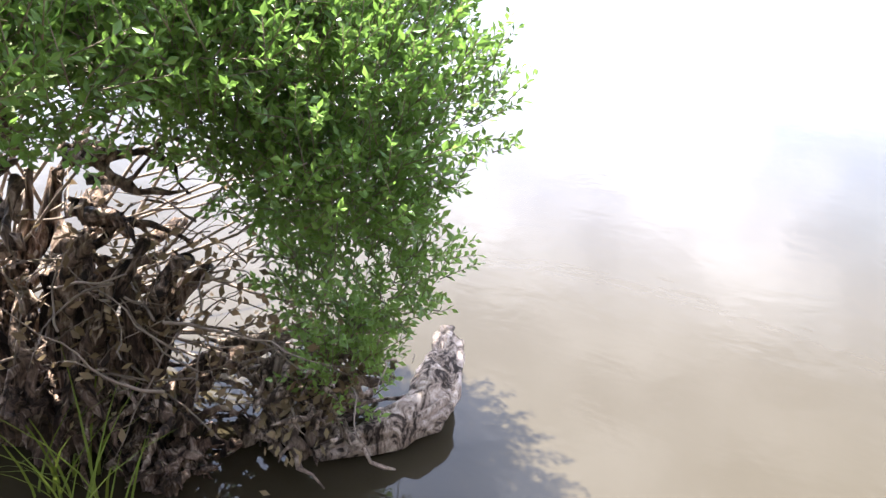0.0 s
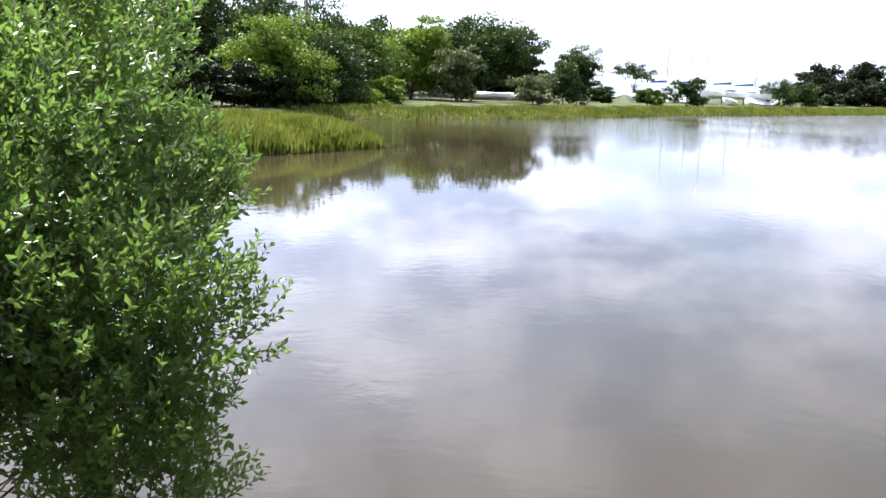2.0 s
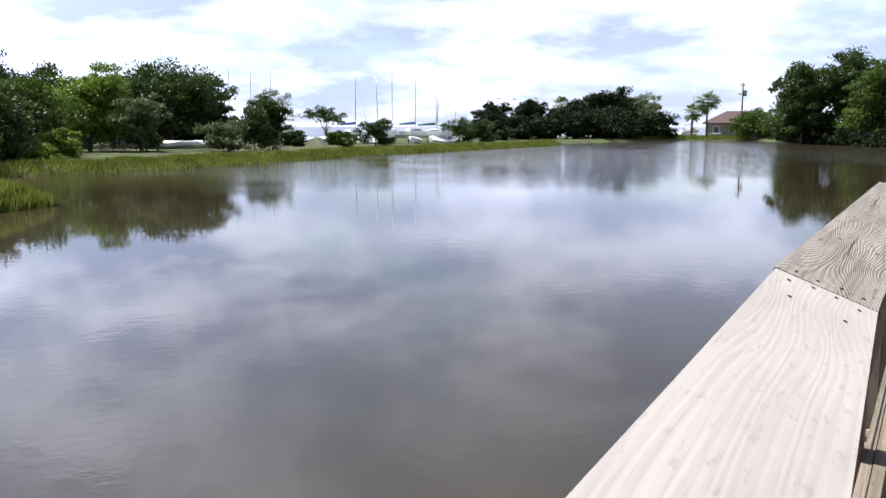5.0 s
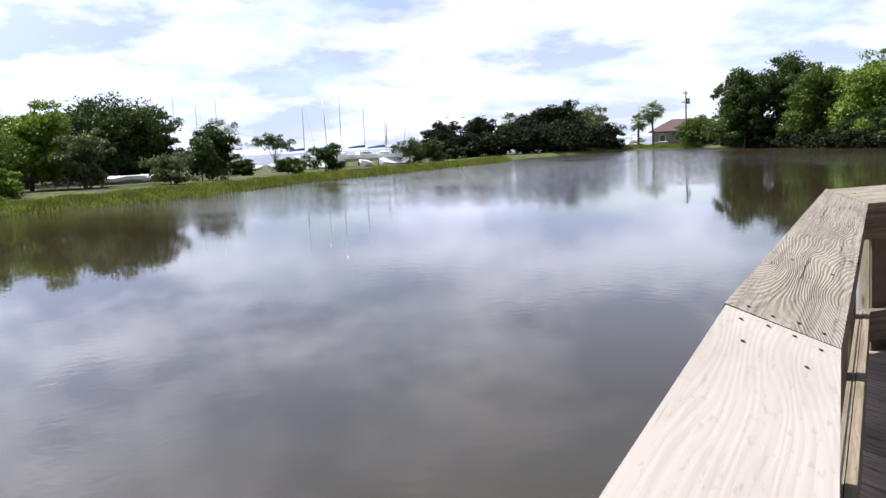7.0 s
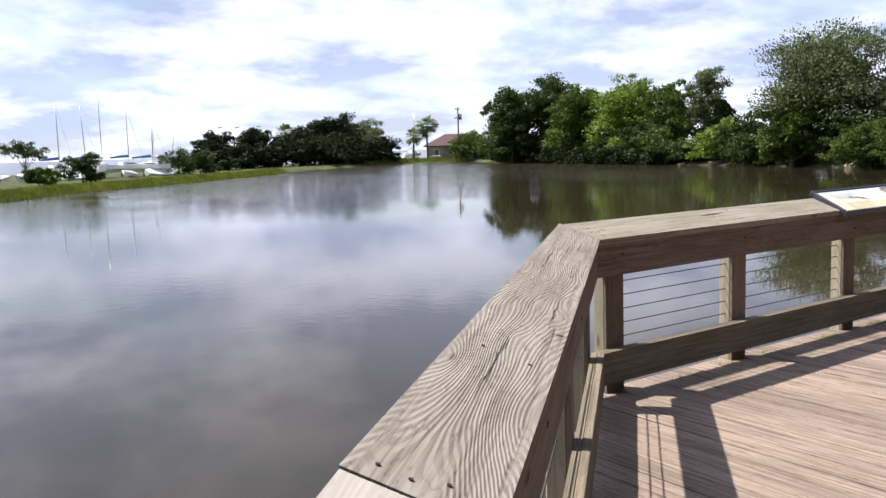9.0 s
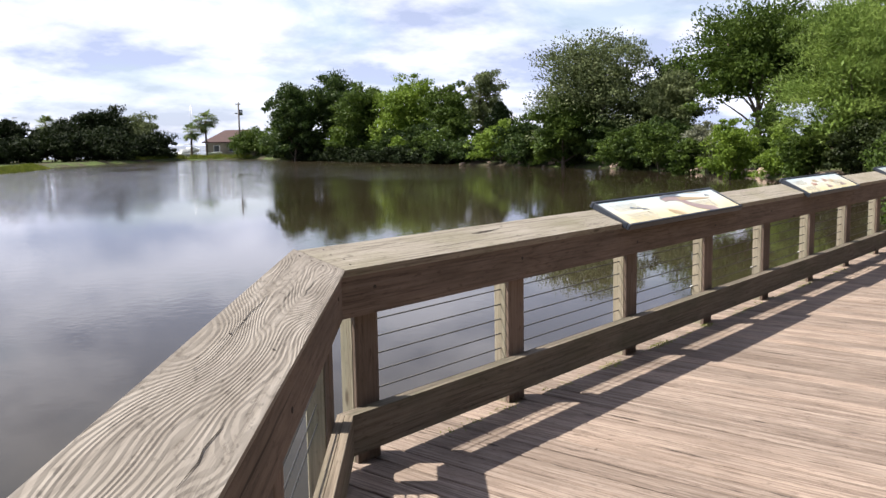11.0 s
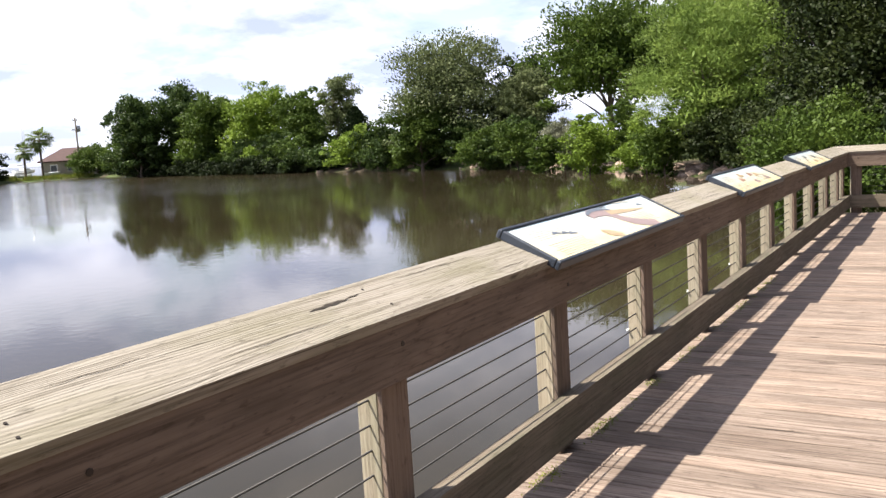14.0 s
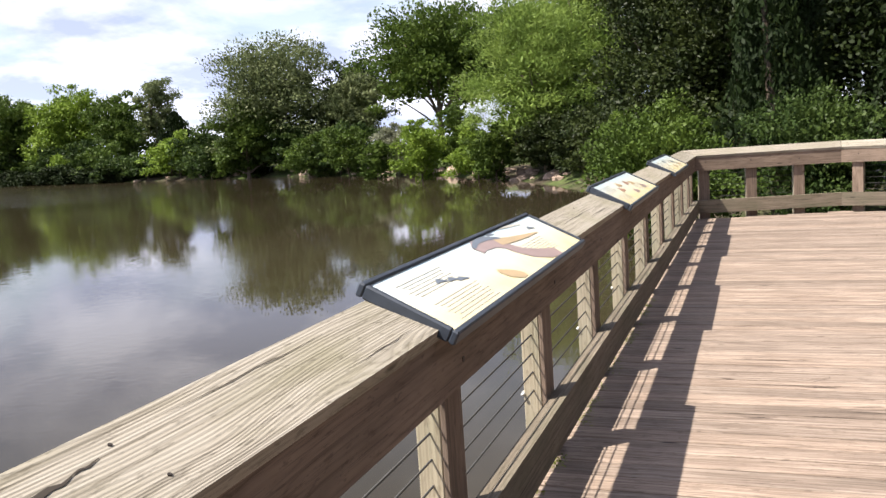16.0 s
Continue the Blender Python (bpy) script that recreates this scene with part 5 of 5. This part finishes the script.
def fallen_twig(x, y, length, turn, seed):
    prng = random.Random(seed)
    t = new("fallen_twig", tubes("fallen_twig", [wander((0, 0, 0.004), (1, 0, 0), length, 6, 0.003, 0.0012, 0.16, prng)], M_TWIG, 5))
    for v in t.data.vertices:
        v.co.z = 0.002 + abs(v.co.z - 0.004) * 0.3
    t.matrix_basis = pose(x, y, 0.002, 0, 0, turn)
    tagged(t, "small dry brown twig lying on the deck", "twig", "fallen twigs")


for i in range(14):
    fallen_twig(0.9 + (i * 0.617 % 1) * 5.5, -0.7 - (i * 0.383 % 1) * 2.2, 0.05 + (i * 0.271 % 1) * 0.12, i * 77, 300 + i)


def deck_splits(count, seed):
    """Short dark splits and nail stains along the boards, each a part of the deck."""
    prng = random.Random(seed)
    floor_deck = bpy.data.objects["deck"]
    shapes = []
    for k in range(5):
        n, w = 7, prng.uniform(0.0016, 0.0042)
        v = [(0.5 * (j / (n - 1) - 0.5) * prng.uniform(0.97, 1.03), q * w * math.sin(math.pi * (j + 0.3) / (n - 0.4)) + 0.003 * math.sin(j * 1.7 + k), 0.0) for j in range(n) for q in (-1, 1)]
        shapes.append(mesh("split", v, [(2 * j, 2 * j + 2, 2 * j + 3, 2 * j + 1) for j in range(n - 1)], M_CRACK))
    for k in range(count):
        column = prng.randrange(46, 110)
        x, y = -6.7 + 0.1455 * column + prng.uniform(-0.045, 0.045), -prng.uniform(0.35, 3.4)
        if y < (deck_edge(x) - 0.4 if x < 0 else -0.2):
            part("split", shapes[k % 5], floor_deck, m=pose(x, y, 0.0032, 0, 0, 90 + prng.uniform(-2, 2)) @ Matrix.Diagonal((prng.uniform(0.2, 0.9), 1, 1, 1)))


deck_splits(110, 31)


def moss(x0, x1, count, seed):
    """Low moss along the deck's edge under the lower rail: stuff."""
    rng = np.random.default_rng(seed)
    clump = rng.uniform(x0, x1, 46)
    x = clump[rng.integers(0, 46, count)] + rng.normal(0, 0.05, count)
    p = np.stack([x, rng.normal(0.005, 0.022, count), rng.uniform(0.003, 0.009, count)], 1)
    ob = new("moss", leaf_cloud("moss", p, 0.011, LEAF_GRASS, rng, 0.3, 0.5))
    tagged(ob, "thin yellow-green moss along the deck's edge under the rail", "moss", kind="stuff")


moss(0.6, 7.5, 1500, 15)


# ---- far shore things ----
def loft(name, rings, material):
    """A closed skin over rings of equal point counts."""
    n, v, f = len(rings[0]), [p for r in rings for p in r], []
    for i in range(len(rings) - 1):
        for k in range(n):
            f.append((i * n + k, i * n + (k + 1) % n, (i + 1) * n + (k + 1) % n, (i + 1) * n + k))
    f += [tuple(range(n - 1, -1, -1)), tuple((len(rings) - 1) * n + k for k in range(n))]
    return mesh(name, v, f, material, False)


def hull_rings(length, beam, depth):
    rings = []
    for i in range(9):
        k = i / 8
        w = beam / 2 * math.sin(math.pi * min(1, 0.12 + k * 0.62)) ** 0.8 * (1 if k < 0.6 else max(0.04, 1 - ((k - 0.6) / 0.4) ** 1.8))
        sheer = 0.12 * depth * (2 * k - 0.9) ** 2
        x = (k - 0.5) * length
        rings.append([(x, -w, depth + sheer), (x, -w * 0.9, depth * 0.5), (x, 0, 0.02 + 0.4 * depth * k ** 3), (x, w * 0.9, depth * 0.5), (x, w, depth + sheer)])
    return rings


def sailboat(x, y, length, mast, turn, canvas, lean=0.0):
    """A small keelboat parked ashore on a cradle with its sail furled."""
    z = ground_z(x, y)
    b = root("sailboat", pose(x, y, z, 0, 0, turn))
    tagged(b, "white sailboat parked ashore with bare mast", "boat", "boats ashore")
    depth = length * 0.15
    part("hull", loft("hull", [[(px, py, pz + 0.5) for px, py, pz in r] for r in hull_rings(length, length * 0.32, depth)], M_WHITE), b)
    part("cabin", box_mesh("cabin", length * 0.34, length * 0.18, 0.34, M_WHITE, 0.06), b, m=pose(length * 0.06, 0, depth + 0.62))
    for s in (-1, 1):
        part("cabin_window", box_mesh("cabin_window", length * 0.2, 0.01, 0.1, M_GLASSDARK, 0), b, m=pose(length * 0.06, s * (length * 0.09 + 0.003), depth + 0.66))
    part("mast", tubes("mast", [[((length * 0.1, 0, depth + 0.4), 0.055), ((length * 0.1 + lean * mast, 0, mast), 0.035)]], M_ALU, 6), b)
    part("boom", tubes("boom", [[((length * 0.1, 0, depth + 1.3), 0.04), ((-length * 0.36, 0, depth + 1.2), 0.035)]], M_ALU, 6), b)
    part("furled_sail", tubes("furled_sail", [[((length * 0.08, 0, depth + 1.42), 0.14), ((-length * 0.1, 0, depth + 1.38), 0.12), ((-length * 0.34, 0, depth + 1.3), 0.06)]], canvas, 8), b, "canvas cover on the furled sail")
    part("forestay", tubes("forestay", [[((length * 0.1 + lean * mast, 0, mast * 0.95), 0.012), ((length * 0.48, 0, depth + 0.55), 0.012)]], M_ALU, 4), b)
    for s in (-1, 1):
        part("cradle_leg", box_mesh("cradle_leg", 0.12, 0.12, 0.75, M_POLE, 0.01), b, m=pose(0.1 * s * length, 0.05 * s, 0.3))
    return b


for x, y, ln, mast, turn, canvas, lean in ((15.6, 85.9, 6.2, 7.4, 30, M_BLUE, 0.0), (18.9, 89.2, 6.0, 7.2, -60, M_BLUE, -0.05), (20.4, 87.7, 6.6, 8.6, 75, M_WHITE, 0.0), (23.3, 90.1, 6.4, 7.7, 20, M_TEAL, 0.0),
                                            (25.0, 88.0, 5.6, 5.6, -20, M_TEAL, 0.06), (30.1, 102.6, 6.0, 6.4, 60, M_WHITE, 0.0), (28.2, 91.6, 5.6, 4.8, 10, M_WHITE, 0.14),
                                            (3.7, 96.0, 6.0, 8.5, 40, M_WHITE, 0.0), (6.1, 97.4, 6.0, 8.2, 15, M_BLUE, 0.0), (8.2, 96.6, 6.0, 8.4, -30, M_WHITE, 0.0), (85.0, 128.0, 6.4, 8.6, 20, M_WHITE, 0.0), (87.6, 131.0, 6.4, 9.0, 50, M_WHITE, 0.0)):
    sailboat(x, y, ln * 0.8, mast, turn, canvas, lean)


def dinghy(x, y, length, turn, roll, label):
    z = ground_z(x, y)
    d = root("dinghy", pose(x, y, z + 0.12, roll, 0, turn))
    tagged(d, label, "boat", "dinghies ashore")
    part("hull", loft("hull", hull_rings(length, length * 0.36, 0.5), M_WHITE), d)
    part("thwart", box_mesh("thwart", 0.3, length * 0.28, 0.05, M_WHITE, 0.01), d, m=pose(0, 0, 0.52))
    return d


for i, (x, y, ln, t, r) in enumerate(((-3.9, 62.9, 3.6, 20, 8), (-2.3, 63.8, 3.6, 15, -10), (-0.9, 64.6, 3.4, 25, 10), (8.8, 84.0, 5.0, 10, 20), (6.4, 83.0, 4.0, 30, 0), (12.8, 82.6, 4.6, 50, 20), (17.4, 83.4, 4.4, 20, 30),
                                    (22.2, 85.4, 4.4, 70, 15), (26.2, 87.6, 4.6, 30, 28), (80.6, 125.4, 4.2, 80, 30), (83.4, 126.2, 3.8, 10, 0), (88.2, 125.6, 3.6, 10, 0))):
    dinghy(x, y, ln, t, r, "white dinghy drawn up on the grass")


def utility_pole(x, y, top, arm, boxed):
    z = ground_z(x, y)
    p = root("utility_pole", pose(x, y, z))
    tagged(p, "dark timber utility pole with crossarm and transformer" if boxed else "dark timber utility pole", "pole", "utility poles")
    h = top - z
    part("shaft", tubes("shaft", [[((0, 0, -0.2), 0.17), ((0, 0, h), 0.11)]], M_POLE, 8), p)
    part("crossarm", box_mesh("crossarm", arm, 0.12, 0.12, M_POLE, 0.01), p, m=pose(0, 0.14, h - 0.35))
    for k in (-1, 0, 1):
        part("insulator", disc_mesh("insulator", 0.05, 0.1, M_GREYMETAL), p, m=pose(k * arm * 0.42, 0.14, h - 0.2))
    if boxed:
        part("transformer", tubes("transformer", [[((0.42, 0, h - 2.1), 0.3), ((0.42, 0, h - 1.2), 0.3)]], M_GREYMETAL, 12), p, "grey transformer can")
        part("lamp_head", box_mesh("lamp_head", 0.6, 0.25, 0.18, M_GREYMETAL, 0.03), p, m=pose(-0.5, 0, h - 1.8))


utility_pole(86.1, 115.5, 8.3, 0.9, True)
utility_pole(-16.8, 64.9, 7.7, 0.9, False)


def light_post(x, y, top):
    z = ground_z(x, y)
    p = root("light_post", pose(x, y, z))
    tagged(p, "thin grey light post beyond the trees", "lamp post", "light posts")
    part("shaft", tubes("shaft", [[((0, 0, 0), 0.1), ((0, 0, top - z), 0.07)]], M_GREYMETAL, 6), p)
    part("head", box_mesh("head", 0.7, 0.3, 0.14, M_GREYMETAL, 0.03), p, m=pose(0.25, 0, top - z))


for x, y, top in ((49.8, 135.0, 5.6), (51.4, 134.6, 6.0), (54.0, 133.8, 5.9), (57.2, 132.4, 6.0)):
    light_post(x, y, top)


def clubhouse():
    x, y = 95.0, 127.5
    z = ground_z(x, y)
    h = root("clubhouse", pose(x, y, z - 0.3, 0, 0, -38))
    tagged(h, "low building with a red hipped roof among the trees", "building")
    for nm, cx, cy, lx, ly in (("wall", 0, -3.4, 11, 0.2), ("wall", 0, 3.4, 11, 0.2), ("wall", -5.4, 0, 0.2, 6.6), ("wall", 5.4, 0, 0.2, 6.6)):
        part(nm, box_mesh(nm, lx, ly, 2.9, M_CREAM, 0.01), h, m=pose(cx, cy, 1.45))
    a, b, e, r = 6.3, 4.2, 2.8, 4.9
    part("roof", mesh("roof", [(-a, -b, e), (a, -b, e), (a, b, e), (-a, b, e), (-2.4, 0, r), (2.4, 0, r), (-a, -b, e - 0.18), (a, -b, e - 0.18), (a, b, e - 0.18), (-a, b, e - 0.18)],
                      [(0, 1, 5, 4), (1, 2, 5), (2, 3, 4, 5), (3, 0, 4), (0, 6, 7, 1), (1, 7, 8, 2), (2, 8, 9, 3), (3, 9, 6, 0), (6, 9, 8, 7)], M_ROOF), h, "red-brown hipped roof")
    for k in range(4):
        w = part("window", box_mesh("window", 1.1, 0.08, 1.2, M_WHITE, 0.02), h, m=pose(-3.9 + 2.6 * k, -3.52, 1.6))
        part("pane", box_mesh("pane", 0.9, 0.02, 1.0, M_GLASSDARK, 0), w, m=pose(0, -0.045, 0))


clubhouse()


def chain_fence():
    x0, y0, x1, y1 = -10.3, 64.0, -5.4, 65.0
    n = 6
    f = root("chain_fence", pose(x0, y0, ground_z(x0, y0), 0, 0, math.degrees(math.atan2(y1 - y0, x1 - x0))))
    tagged(f, "grey chain-link fence behind the grass bank", "fence")
    ln = math.dist((x0, y0), (x1, y1))
    for k in range(n + 1):
        part("post", tubes("post", [[((ln * k / n, 0, -0.1), 0.035), ((ln * k / n, 0, 1.0), 0.035)]], M_GREYMETAL, 6), f)
    for z in (0.98, 0.1):
        part("rail", tubes("rail", [[((0, 0, z), 0.022), ((ln, 0, z), 0.022)]], M_GREYMETAL, 6), f)
    wires = []
    for k in range(60):
        x = ln * k / 60
        wires += [[((x, 0, 0.1), 0.006), ((min(ln, x + 0.8), 0, 0.98), 0.006)], [((min(ln, x + 0.8), 0, 0.1), 0.006), ((x, 0, 0.98), 0.006)]]
    tagged(part("wire_mesh", tubes("wire_mesh", wires, M_GREYMETAL, 3), f), kind="stuff")


chain_fence()


def bank_rocks():
    """Reddish stones along the right bank."""
    prng = random.Random(5)
    shapes = []
    for k in range(6):
        bm = bmesh.new()
        bmesh.ops.create_icosphere(bm, subdivisions=1, radius=1.0)
        for v in bm.verts:
            v.co *= 0.75 + 0.5 * prng.random()
            v.co.z *= 0.6
        me = bpy.data.meshes.new("bank_stone")
        bm.to_mesh(me)
        bm.free()
        me.materials.append(M_ROCK)
        shapes.append(me)
    line = [p for p in POND if p[0] > 35 and p[1] < 54]
    for k in range(90):
        i = prng.randrange(len(line) - 1)
        u = prng.random()
        x, y = (line[i][j] + (line[i + 1][j] - line[i][j]) * u for j in (0, 1))
        x, y = x + prng.uniform(-0.1, 1.3), y - prng.uniform(-0.1, 0.6)
        r = prng.uniform(0.16, 0.42)
        ob = new("bank_stone", shapes[k % 6])
        ob.matrix_basis = pose(x, y, max(ground_z(x, y), WATER_Z) + 0.03, 0, 0, prng.uniform(0, 360)) @ Matrix.Scale(r, 4)
        tagged(ob, "rough reddish-brown stone at the water's edge", "rock", "bank stones")


bank_rocks()
